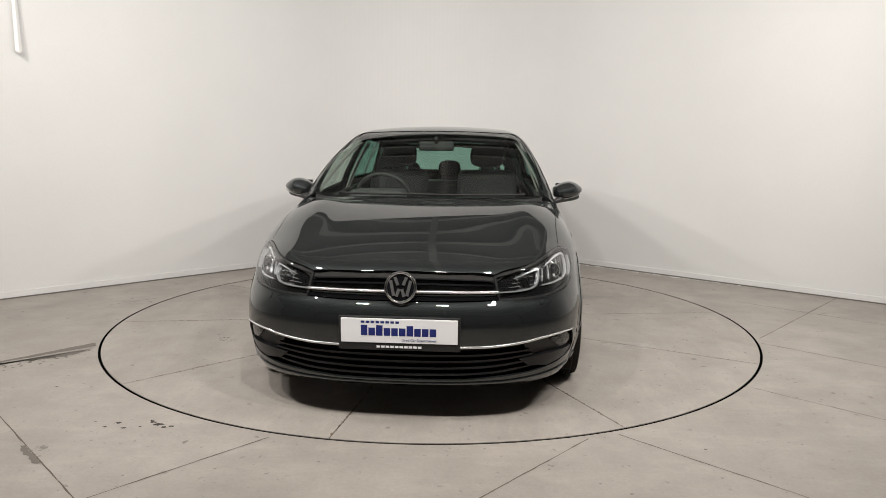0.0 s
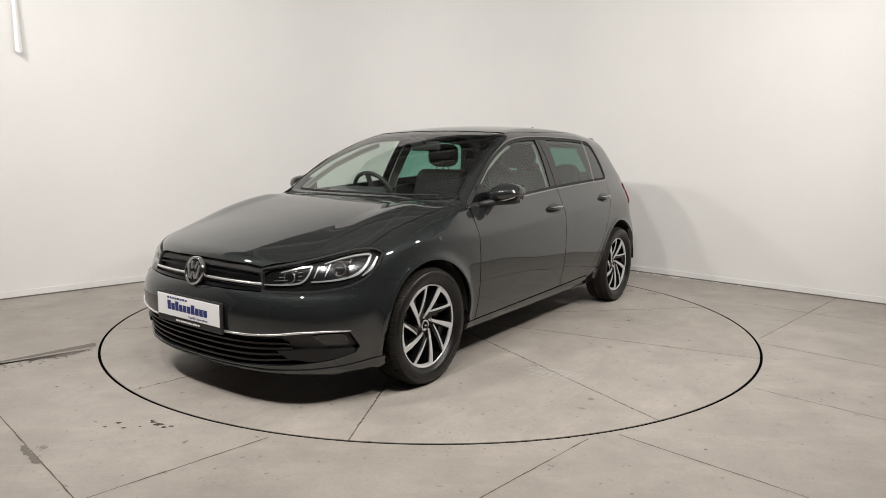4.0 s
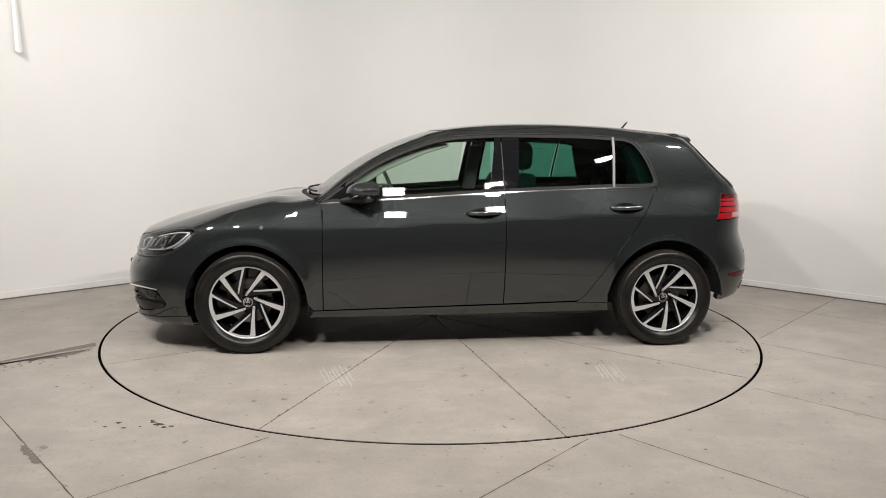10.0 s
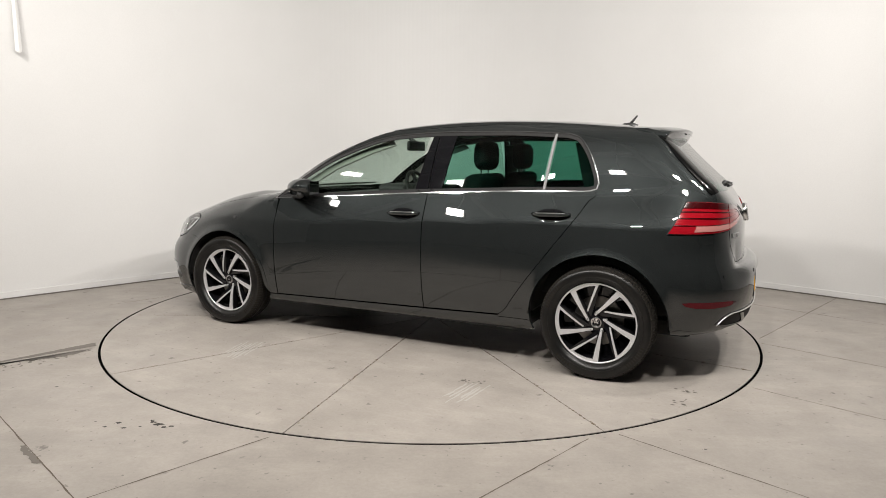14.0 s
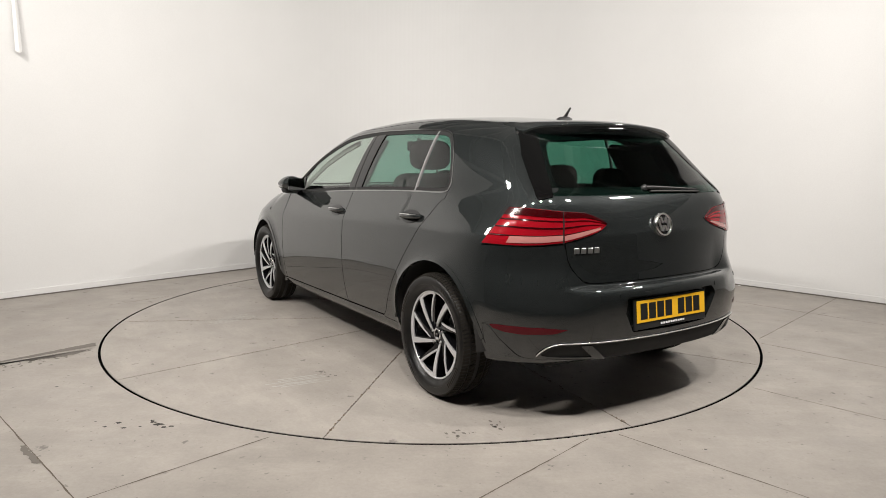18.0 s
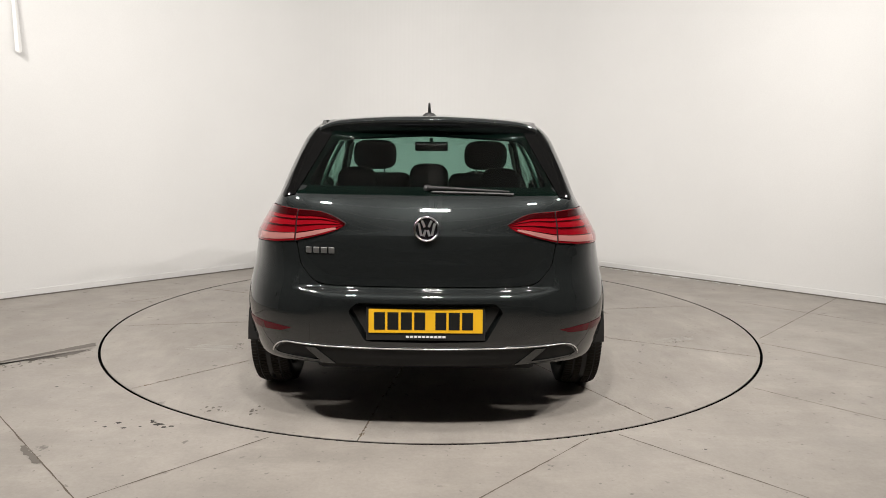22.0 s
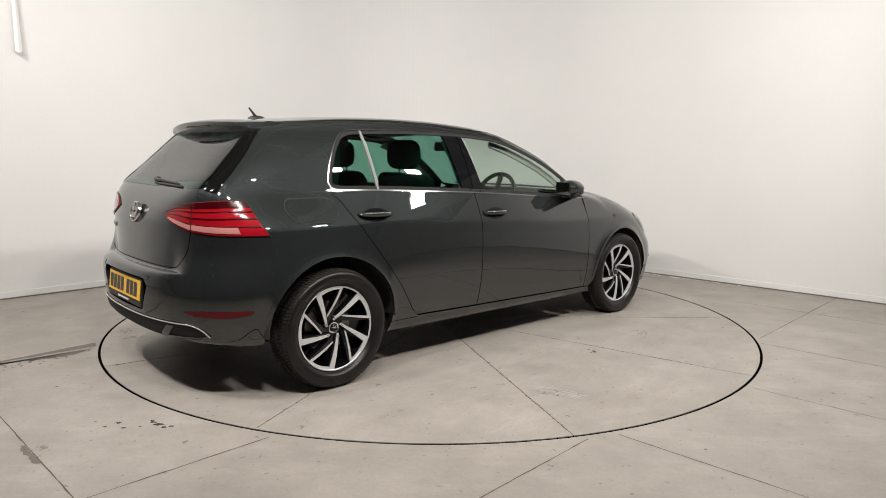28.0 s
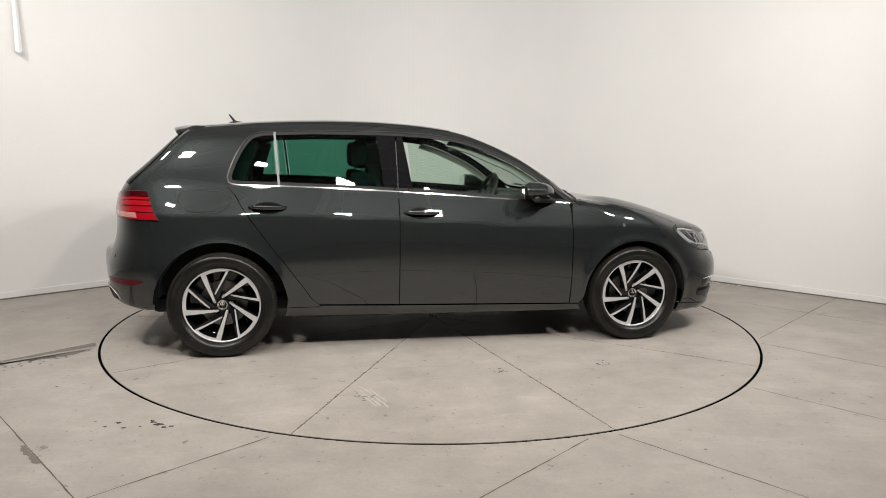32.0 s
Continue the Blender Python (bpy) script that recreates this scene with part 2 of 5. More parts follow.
def body(x, y, z):
    """Negative inside the car's body, zero on its skin."""
    y = np.abs(y)
    w = SECTION(z - CREASE(x))
    w = w - (0.050 - 0.040 * step01(0.95, 1.5, z)) * np.clip(-x / 1.27, 0, 1.4) ** 2 * step01(0.46, 1.04, z) - 0.042 * np.clip((x - 0.9) / 0.75, 0, 1.3) ** 2 * step01(0.32, 0.80, z) - 0.012 * np.clip((x - 0.4) / 0.9, 0, 1.5) ** 2 * step01(0.5, 0.95, z)
    w = w - 0.056 * (np.clip(-x - 1.0, 0, 1) / (0.78 - 0.2 * step01(1.0, 1.35, z))) ** 1.5 * step01(0.90, 1.08, z) * (0.5 + 0.5 * step01(1.0, 1.3, z))
    for ax in (AXF, -AXR):
        r = np.hypot(x - ax, z - HUB_Z)
        w = w + 0.014 * np.exp(-((r - 0.36) / np.where(r > 0.36, 0.036, 0.055)) ** 2)
    corner = step01(0.42, 0.60, y)
    front, back = NOSE(z), TAIL(z) * (1 - corner) + TAIL_SIDE(z) * corner
    n = np.where(x > 0, 4.2 - 0.5 * step01(0.5, 0.8, z), 4.4 + 2.4 * step01(0.70, 0.92, z) + 7.0 * step01(0.93, 1.08, z))
    a = np.clip((x - 1.2) / (front - 1.2), 0, None) + np.clip((-x - 1.2) / (back - 1.2), 0, None)
    p = 2.6 + 3.2 * step01(0.86, 1.05, z) * step01(-0.8, -1.3, x)
    side = ((a ** n + (y / w) ** p + 1e-9) ** (1 / p) - 1) * w
    screen = step01(1.55, 1.1, x) * step01(-0.2, 0.3, x)
    xe = x + 0.06 * (y / 0.7) ** 2 * screen
    bonnet = step01(1.0, 1.2, x)
    top = ROOF(xe) - (0.034 - 0.016 * screen) * (y / 0.6) ** 2 * (1 - bonnet) - bonnet * (1.3 * np.clip(y - 0.57, 0, None) ** 2 - 0.009 * step01(0.46, 0.60, y) * step01(2.0, 1.25, x) + 0.05 * step01(1.2, 1.95, x) * (y / 0.6) ** 2)
    k = 0.10 - 0.05 * screen * (1 - bonnet) - 0.04 * bonnet
    return smax(smax(side, z - top, k), FLOORLINE(x) - z, 0.03)


def meet(o, d, far):
    """The outermost point of the skin on rays that come in from o + far * d towards o."""
    o, d = np.asarray(o, float), np.asarray(d, float)
    n = 60
    hi, lo = np.full(len(o), far), np.zeros(len(o))
    found = np.zeros(len(o), bool)
    for i in range(1, n + 1):
        s = far * (1 - i / n)
        p = o + d * s
        inside = (body(p[:, 0], p[:, 1], p[:, 2]) < 0) & ~found
        lo[inside], hi[inside] = s, far * (1 - (i - 1) / n)
        found |= inside
    for i in range(22):
        mid = (lo + hi) / 2
        p = o + d * mid[:, None]
        inside = body(p[:, 0], p[:, 1], p[:, 2]) < 0
        lo, hi = np.where(inside, mid, lo), np.where(inside, hi, mid)
    return o + d * lo[:, None]


def on_side(q):
    o = np.column_stack([q[:, 0], np.zeros(len(q)), q[:, 1]])
    return meet(o, np.tile((0, 1, 0), (len(q), 1)), 1.0)


def on_top(q):
    o = np.column_stack([q[:, 0], q[:, 1], np.full(len(q), 0.5)])
    return meet(o, np.tile((0, 0, 1), (len(q), 1)), 1.1)


def on_rear(q):
    o = np.column_stack([np.full(len(q), -1.0), q[:, 0], q[:, 1]])
    return meet(o, np.tile((-1, 0, 0), (len(q), 1)), 1.2)


def on_nose(q):
    """q: turn round the upright axis at x = 1 (radians, 0 ahead, to the left positive) and height."""
    o = np.column_stack([np.full(len(q), 1.0), np.zeros(len(q)), q[:, 1]])
    return meet(o, np.column_stack([np.cos(q[:, 0]), np.sin(q[:, 0]), np.zeros(len(q))]), 1.4)


def on_stern(q):
    o = np.column_stack([np.full(len(q), -1.0), np.zeros(len(q)), q[:, 1]])
    return meet(o, np.column_stack([-np.cos(q[:, 0]), np.sin(q[:, 0]), np.zeros(len(q))]), 1.4)


def skin_normal(p, e=8e-4):
    g = np.column_stack([body(*(p + s).T) - body(*(p - s).T) for s in np.eye(3) * e])
    return g / np.linalg.norm(g, axis=1)[:, None]


def inside_poly(q, poly):
    x, y = q[:, 0], q[:, 1]
    c = np.zeros(len(q), bool)
    a = poly
    b = np.roll(poly, -1, axis=0)
    for (x0, y0), (x1, y1) in zip(a, b):
        if y0 != y1:
            c ^= ((y0 > y) != (y1 > y)) & (x < (x1 - x0) * (y - y0) / (y1 - y0) + x0)
    return c


def dense(poly, step):
    out = []
    for p, q in zip(poly, np.roll(poly, -1, axis=0)):
        n = max(1, int(math.ceil(np.linalg.norm(q - p) / step)))
        out += [p + (q - p) * i / n for i in range(n)]
    return np.array(out)


def rounded(poly, r, seg=5):
    """The polygon with its corners rounded; r is one radius or one for each corner."""
    poly = [Vector(p) for p in poly]
    out = []
    for i, p in enumerate(poly):
        ri = r[i] if isinstance(r, (list, tuple)) else r
        a, b = poly[i - 1] - p, poly[(i + 1) % len(poly)] - p
        ri = min(ri, a.length * 0.48, b.length * 0.48)
        if ri <= 1e-4:
            out.append(tuple(p))
            continue
        a, b = p + a.normalized() * ri, p + b.normalized() * ri
        out += [tuple(a * (1 - t) ** 2 + p * 2 * t * (1 - t) + b * t * t) for t in (k / seg for k in range(seg + 1))]
    return np.array(out)


def grown(poly, d):
    """The polygon pushed outwards by d."""
    poly = np.asarray(poly, float)
    area = np.sum(poly[:, 0] * np.roll(poly[:, 1], -1) - np.roll(poly[:, 0], -1) * poly[:, 1])
    e = np.roll(poly, -1, axis=0) - poly
    e /= np.maximum(np.linalg.norm(e, axis=1), 1e-9)[:, None]
    n = np.column_stack([e[:, 1], -e[:, 0]]) * np.sign(area)
    m = n + np.roll(n, 1, axis=0)
    m /= np.maximum(np.sum(m * n, axis=1), 0.35)[:, None]
    return poly + m * d


def sheet_mesh(name, outline, where, holes=(), step=0.03, out=0.0, thick=0.012, mirror=False, both=False):
    """A curved sheet of the body's skin, with turned-in rims, bounded by an outline in the plane of the projection `where`."""
    loops = [dense(np.asarray(c, float), step) for c in (outline, *holes)]
    lo, hi = loops[0].min(axis=0), loops[0].max(axis=0)
    gx, gy = np.meshgrid(np.arange(lo[0] + step / 2, hi[0], step), np.arange(lo[1] + step / 2, hi[1], step))
    grid = np.column_stack([gx.ravel(), gy.ravel()])
    keep = inside_poly(grid, loops[0])
    for h in loops[1:]:
        keep &= ~inside_poly(grid, h)
    grid = grid[keep]
    rim = np.vstack(loops)
    if len(grid):
        near = np.array([np.min(np.hypot(*(rim - g).T)) for g in grid])
        grid = grid[near > step * 0.45]
    edges, k = [], 0
    for c in loops:
        edges += [(k + i, k + (i + 1) % len(c)) for i in range(len(c))]
        k += len(c)
    pts = np.vstack([rim, grid])
    v2, _, f2, *_ = geometry.delaunay_2d_cdt([Vector(p) for p in pts], edges, [], 0, 1e-7)
    v2 = np.array([tuple(v) for v in v2])
    cen = np.array([v2[list(f)].mean(axis=0) for f in f2])
    ok = inside_poly(cen, loops[0])
    for h in loops[1:]:
        ok &= ~inside_poly(cen, h)
    faces = [tuple(f) for f, o in zip(f2, ok) if o]
    p = where(v2)
    nrm = skin_normal(p)
    p = p + nrm * out
    # make the faces look along the normals
    a = np.array([p[list(f[:3])] for f in faces])
    fn = np.cross(a[:, 1] - a[:, 0], a[:, 2] - a[:, 0])
    flip = np.sum(fn * nrm[[f[0] for f in faces]], axis=1) < 0
    faces = [f[::-1] if fl else f for f, fl in zip(faces, flip)]
    seen = {}
    for f in faces:
        for i, j in zip(f, f[1:] + f[:1]):
            seen[(i, j)] = 1
    border = [(i, j) for (i, j) in seen if (j, i) not in seen]
    verts, norms = list(p), list(nrm)
    if thick > 0:
        for i, j in border:
            d = p[j] - p[i]
            s = np.cross(d, nrm[i])
            s /= max(np.linalg.norm(s), 1e-9)
            b = len(verts)
            verts += [p[j], p[i], p[i] - nrm[i] * thick, p[j] - nrm[j] * thick]
            norms += [s] * 4
            faces.append((b, b + 1, b + 2, b + 3))
    verts, norms = np.array(verts), np.array(norms)
    meshes = []
    for s in ((1, -1) if both else ((-1,) if mirror else (1,))):
        me = bpy.data.meshes.new(name)
        sc = np.array((1, s, 1))
        me.from_pydata((verts * sc).tolist(), [], faces if s > 0 else [f[::-1] for f in faces])
        for f in me.polygons:
            f.use_smooth = True
        me.normals_split_custom_set_from_vertices((norms * sc).tolist())
        meshes.append(me)
    return meshes


def skin(name, outline, where, material, parent, label="", both=True, **kw):
    """One sheet, or the two of a mirrored pair, as parts under parent (or under a pair of parents)."""
    obs = []
    for i, me in enumerate(sheet_mesh(name, outline, where, both=both, **kw)):
        obs.append(put(name, me, material, parent[i] if isinstance(parent, list) else parent, label))
    return obs if both else obs[0]


# ---------------------------------------------------------------- the hall
def wall_line(n=56):
    """The white wall's foot: two straight runs that meet in a rounded corner behind the car."""
    c, r = Vector((0.06, 4.05)), 2.0
    a, b = Vector((-0.705, -0.709)), Vector((0.732, -0.6813))
    p, q = c + a * r, c + b * r
    arc = [p * (1 - t) ** 2 + c * 2 * t * (1 - t) + q * t * t for t in (k / n for k in range(n + 1))]
    return [c + a * 11.5] + [c + a * 8.0] + [c + a * (6.0 - k) for k in range(4)] + arc + [c + b * (3.0 + k) for k in range(4)] + [c + b * 8.0, c + b * 11.5]


def wall_mesh(name, z0, z1, thick, material, line, parent=None, inset=0.0):
    bm = bmesh.new()
    rows = []
    for i, p in enumerate(line):
        d = (line[min(i + 1, len(line) - 1)] - line[max(i - 1, 0)]).normalized()
        n = Vector((-d.y, d.x))
        f, k = p - n * inset, p + n * thick
        rows.append([bm.verts.new(v) for v in ((*f, z0), (*f, z1), (*k, z1), (*k, z0))])
    for a, b in zip(rows, rows[1:]):
        for k in range(4):
            bm.faces.new((a[k], a[(k + 1) % 4], b[(k + 1) % 4], b[k]))
    bm.faces.new(rows[0][::-1])
    bm.faces.new(rows[-1])
    return part(name, bm, material, parent)


LINE = wall_line()
WALL_TOP = 3.5
tagged(wall_mesh("wall_white", 0.0, WALL_TOP, 0.15, M_WALL, LINE), "white painted studio wall curving round the corner behind the turntable", "wall", kind="structure")


def ring_bm(r0, r1, z, seg=192, depth=0.0):
    bm = bmesh.new()
    rings = [[bm.verts.new((r * math.cos(2 * math.pi * k / seg), r * math.sin(2 * math.pi * k / seg), zz)) for k in range(seg)] for r, zz in ((r0, z), (r1, z), (r1, z - depth))]
    for a, b in zip(rings, rings[1:] if depth else rings[1:2]):
        for k in range(seg):
            bm.faces.new((a[k], b[k], b[(k + 1) % seg], a[(k + 1) % seg]))
    return bm


# floor with a round pit in which the turntable sits
def floor_bm():
    bm = bmesh.new()
    seg, R = 192, RING + 0.006
    inner = [bm.verts.new((R * math.cos(2 * math.pi * k / seg), R * math.sin(2 * math.pi * k / seg), 0)) for k in range(seg)]
    deep = [bm.verts.new((v.co.x, v.co.y, -0.06)) for v in inner]
    outer = []
    for k in range(seg):
        c, s = math.cos(2 * math.pi * k / seg), math.sin(2 * math.pi * k / seg)
        f = 16.0 / max(abs(c), abs(s))
        outer.append(bm.verts.new((c * f, s * f, 0)))
    for k in range(seg):
        j = (k + 1) % seg
        bm.faces.new((inner[k], outer[k], outer[j], inner[j]))
        bm.faces.new((deep[k], inner[k], inner[j], deep[j]))
    bm.faces.new(deep)
    bmesh.ops.recalc_face_normals(bm, faces=bm.faces[:])
    return bm


floor = tagged(part("floor", floor_bm(), M_FLOOR), "grey power-floated concrete floor with saw cuts and stains", "floor", kind="structure")
# shallow black sheets put the deep gap's shade into colour
part("pit_gap_shade", ring_bm(RING - 0.02, RING + 0.0055, -0.0035), M_PIT_SHADE, floor, "black ring for the shade in the gap round the turntable")
part("pit_wall_shade", lathe_bm([(RING + 0.0052, -0.0032), (RING + 0.0052, -0.0002)], 192, "z"), M_PIT_SHADE, floor, "black band for the shade on the side of the gap")

# dark hall round and above the studio
hall = bmesh.new()
for x0, x1, y0, y1 in ((-10, 10, -12, -11.8), (-10.2, -10, -12, 10), (10, 10.2, -12, 10), (-10, 10, 10, 10.2)):
    bmesh.ops.create_cube(hall, size=1.0, matrix=Matrix.LocRotScale(((x0 + x1) / 2, (y0 + y1) / 2, 3.2), None, (x1 - x0, y1 - y0, 6.4)))
tagged(part("wall_hall", hall, M_HALLWALL), "plain grey walls of the hall", "wall", kind="structure")
roof_bm = box_bm(-10.2, 10.2, -12, 10.2, 6.0, 6.2)
for k in range(15):
    bmesh.ops.create_cube(roof_bm, size=1.0, matrix=Matrix.LocRotScale((0, -11 + 1.5 * k, 5.88), None, (20, 0.09, 0.22)))
for k in range(5):
    bmesh.ops.create_cube(roof_bm, size=1.0, matrix=Matrix.LocRotScale((-8 + 4.0 * k, -1, 5.62), None, (0.16, 21, 0.3)))
for f in roof_bm.faces:
    f.material_index = int(f.calc_center_median().z < 5.995)
ceiling = part("ceiling", roof_bm, M_HALL)
ceiling.data.materials.append(M_BEAM)
tagged(ceiling, "grey metal roof sheeting with pale steel beams", "ceiling", kind="structure")

M_LAMP = glow("flood_lamp_glass", (1.0, 0.95, 0.885), 40.0)


def flood_lamp(m):
    base = tagged(new("flood_lamp"), "small black floodlight turned towards the car, switched on", "lamp", "floodlights round the turntable")
    base.matrix_basis = m
    part("housing", box_bm(-0.145, 0.145, -0.08, 0.08, 0.0, 0.06, 0.012), M_HALL, base)
    part("lamp_glass", box_bm(-0.125, 0.125, -0.065, 0.065, -0.006, -0.001), M_LAMP, base)
    up = m.inverted().to_3x3() @ Vector((0, 0, 6.0 - LAMP_Z))
    part("pole", tube_bm([(0, 0, 0.05), Vector((0, 0, 0.05)) + up], 0.012, 6), M_HALL, base)


for m in LAMP_POSES:
    flood_lamp(m)

# ---------------------------------------------------------------- floor joints, stains, skirting
def ragged(points, wobble, n, rnd):
    """A closed outline through the points with an uneven edge."""
    out = []
    for p, q in zip(points, points[1:] + points[:1]):
        p, q = Vector(p), Vector(q)
        d = (q - p)
        k = max(1, int(d.length / n))
        for i in range(k):
            c = p + d * (i / k)
            out.append((c.x + rnd.uniform(-wobble, wobble), c.y + rnd.uniform(-wobble, wobble)))
    return out


def flat_part(name, outline, z, material, parent, label=""):
    bm = bmesh.new()
    f = bm.faces.new([bm.verts.new((x, y, z)) for x, y in outline])
    if f.normal.z < 0:
        f.normal_flip()
    bmesh.ops.recalc_face_normals(bm, faces=bm.faces[:])
    bmesh.ops.triangulate(bm, faces=bm.faces[:])
    for f in bm.faces:
        if f.normal.z < 0:
            f.normal_flip()
    return part(name, bm, material, parent, label)


rnd = random.Random(7)


def joint(p, q, width, parent, z=0.0008):
    p, q = Vector(p), Vector(q)
    d = (q - p).normalized()
    n = Vector((-d.y, d.x))
    k = max(2, int((q - p).length / 0.05))
    left, right = [], []
    for i in range(k + 1):
        c = p + (q - p) * i / k
        w = width * rnd.uniform(0.45, 1.35) / 2
        o = n * rnd.uniform(-0.0015, 0.0015)
        left.append(tuple(c + n * w + o))
        right.append(tuple(c - n * w + o))
    bm = bmesh.new()
    a = [bm.verts.new((*v, z)) for v in left]
    b = [bm.verts.new((*v, z)) for v in right]
    for i in range(k):
        bm.faces.new((b[i], b[i + 1], a[i + 1], a[i]))
    return part("saw_cut", bm, M_CUT, parent, "narrow dark saw cut")


def uv(u, v):
    return ((u + v) / 2, (u - v) / 2)


for p, q in ((uv(-3.98, -1.3), uv(-3.98, 4.0)), (uv(-4.9, 1.5), uv(-2.90, 1.5)), (uv(-4.9, 2.88), uv(-1.52, 2.88)), (uv(-1.33, 2.98), uv(-1.33, 6.0)),
             (uv(0.165, 3.26), uv(0.165, 6.5)), (uv(1.5, 2.87), uv(1.5, 4.6)), (uv(1.66, 2.8), uv(4.4, 2.8)), (uv(-1.6, -2.87), uv(-2.3, -2.87)), (uv(3.2, 2.0), uv(3.2, 4.8))):
    joint(p, q, 0.0055, floor)
M_STAIN = shader("dark_floor_stain", (0.15, 0.134, 0.117), 0.75)
M_SPOT = shader("black_floor_spot", (0.035, 0.031, 0.028), 0.7)
M_SCUFF = shader("pale_floor_scuff", (0.41, 0.39, 0.362), 0.75)
flat_part("repair_strip", ragged([(-3.35, -2.00), (-2.512, -1.183), (-2.16, -0.785), (-2.12, -0.86)], 0.004, 0.03, rnd) + ragged([(-2.125, -0.93), (-2.18, -1.06), (-2.28, -1.14), (-2.40, -1.18), (-2.51, -1.225), (-3.35, -2.03)], 0.016, 0.022, rnd), 0.0012, M_STAIN, floor, "dark filled joint with a ragged edge")
flat_part("stain", ragged([(-1.704, -2.305), (-1.684, -2.299), (-1.555, -2.425), (-1.525, -2.46), (-1.565, -2.455), (-1.60, -2.41), (-1.65, -2.375)], 0.007, 0.015, rnd), 0.0012, M_STAIN, floor, "dark stain along a saw cut")
for cx, cy, r in ((-1.275, -2.03, 0.012), (-1.262, -2.048, 0.016), (-1.229, -2.074, 0.024), (-1.194, -2.105, 0.016), (-1.165, -2.095, 0.014), (-1.364, -2.114, 0.013), (-1.41, -2.06, 0.016), (-1.454, -2.103, 0.009), (-1.30, -2.10, 0.007), (-1.52, -2.05, 0.007), (1.15, -2.30, 0.008), (2.1, -1.62, 0.012), (-2.3, -0.2, 0.012), (-1.95, -1.6, 0.010)):
    flat_part("stain", [(cx + r * rnd.uniform(0.35, 1.4) * math.cos(a), cy + 0.6 * r * rnd.uniform(0.35, 1.4) * math.sin(a)) for a in (k * math.pi / 7 for k in range(14))], 0.0012, M_SPOT, floor, "small dark stain")
for k in range(60):
    cx, cy, r = -2.34 + 0.22 * rnd.gauss(0, 1), 0, rnd.uniform(0.004, 0.012)
    cy = -1.16 + 0.95 * (cx + 2.34) - abs(rnd.gauss(0, 0.06))
    if math.hypot(cx, cy) > RING + 0.03:
        flat_part("stain", [(cx + r * rnd.uniform(0.4, 1.6) * math.cos(a), cy + r * rnd.uniform(0.4, 1.4) * math.sin(a)) for a in (i * math.pi / 4 for i in range(8))], 0.0012, M_STAIN, floor, "crumb of dark filler")
skirting = wall_mesh("skirting", 0.012, 0.062, 0.0, M_WALL, LINE, inset=0.012)
tagged(skirting, "low white painted skirting with a dirty, shade-darkened foot", "skirting", kind="structure")
# one dark colour for the dirt and the shadow gap under the skirting
M_GRIME_SHADE = shader("grimy_shaded_edge", (0.22, 0.20, 0.18), 0.9)
tagged(wall_mesh("skirting_foot", 0.0, 0.012, 0.0, M_GRIME_SHADE, LINE, inset=0.004), "dark strip for the dirt and shadow gap below the skirting", "skirting", kind="structure")


# flakes of paint and plaster along the wall's foot
def foot_flakes():
    bm = bmesh.new()
    for i in range(8, len(LINE) - 5):
        p, q = LINE[i], LINE[i + 1]
        d = (q - p)
        n = Vector((d.y, -d.x)).normalized()
        for k in range(int(d.length / 0.012) + 1):
            if rnd.random() < 0.45:
                continue
            c = p + d * rnd.random() + n * (0.014 + abs(rnd.gauss(0, 0.022)))
            r, h = rnd.uniform(0.004, 0.017), rnd.uniform(0.002, 0.010)
            ring = [bm.verts.new((c.x + r * rnd.uniform(0.5, 1.4) * math.cos(a), c.y + r * rnd.uniform(0.5, 1.4) * math.sin(a), 0.0)) for a in (j * math.pi / 3 for j in range(6))]
            tip = bm.verts.new((c.x, c.y, h))
            for j in range(6):
                bm.faces.new((ring[j], ring[(j + 1) % 6], tip))
    return part("paint_flakes", bm, M_WALL)


tagged(foot_flakes(), "white flakes of paint and plaster along the foot of the wall", "debris", kind="stuff")


# a strip of white film that hangs down the wall
STRIP = 4.862


def hanging_strip():
    a, n = Vector((-0.705, -0.709)), Vector((0.709, -0.705))
    c = Vector((0.06, 4.05)) + a * STRIP
    bm = bmesh.new()
    rows = []
    for k in range(9):
        f = k / 8
        z, w, h = 2.0 + (WALL_TOP - 2.0) * f, 0.016 + 0.008 * (1 - f) ** 3, 0.012 + 0.05 * (1 - f) ** 2
        row = []
        for e, d in ((-1.0, 0.0), (0.0, 0.010), (1.0, 0.0)):
            p = c + a * (e * w) + n * (h + d)
            row.append((bm.verts.new((p.x, p.y, z - 0.015 * (e == 0 and k == 0))), bm.verts.new((p.x - n.x * 0.003, p.y - n.y * 0.003, z))))
        rows.append(row)
    for p, q in zip(rows, rows[1:]):
        for i, j in ((0, 1), (1, 2)):
            bm.faces.new((p[i][0], p[j][0], q[j][0], q[i][0]))
            bm.faces.new((p[j][1], p[i][1], q[i][1], q[j][1]))
        for i in (0, 2):
            bm.faces.new((p[i][0], q[i][0], q[i][1], p[i][1]))
    bmesh.ops.recalc_face_normals(bm, faces=bm.faces[:])
    return part("hanging_strip", bm, M_FILM)


tagged(hanging_strip(), "folded strip of white film hanging down the wall", "strip")

# ---------------------------------------------------------------- turntable: ten wedge slabs with saw cuts between them
turntable = tagged(part("turntable", lathe_bm([(0.0, -0.010), (RING - 0.02, -0.010), (RING - 0.02, -0.05)], 128, "z"), M_GROOVE), "round turntable of ten grey concrete wedges flush with the floor", "turntable")
CUTS = [27.6, 64.6, 99.6, 136.3, 172.0, 207.6, 244.0, 281.2, 318.3, 353.5]


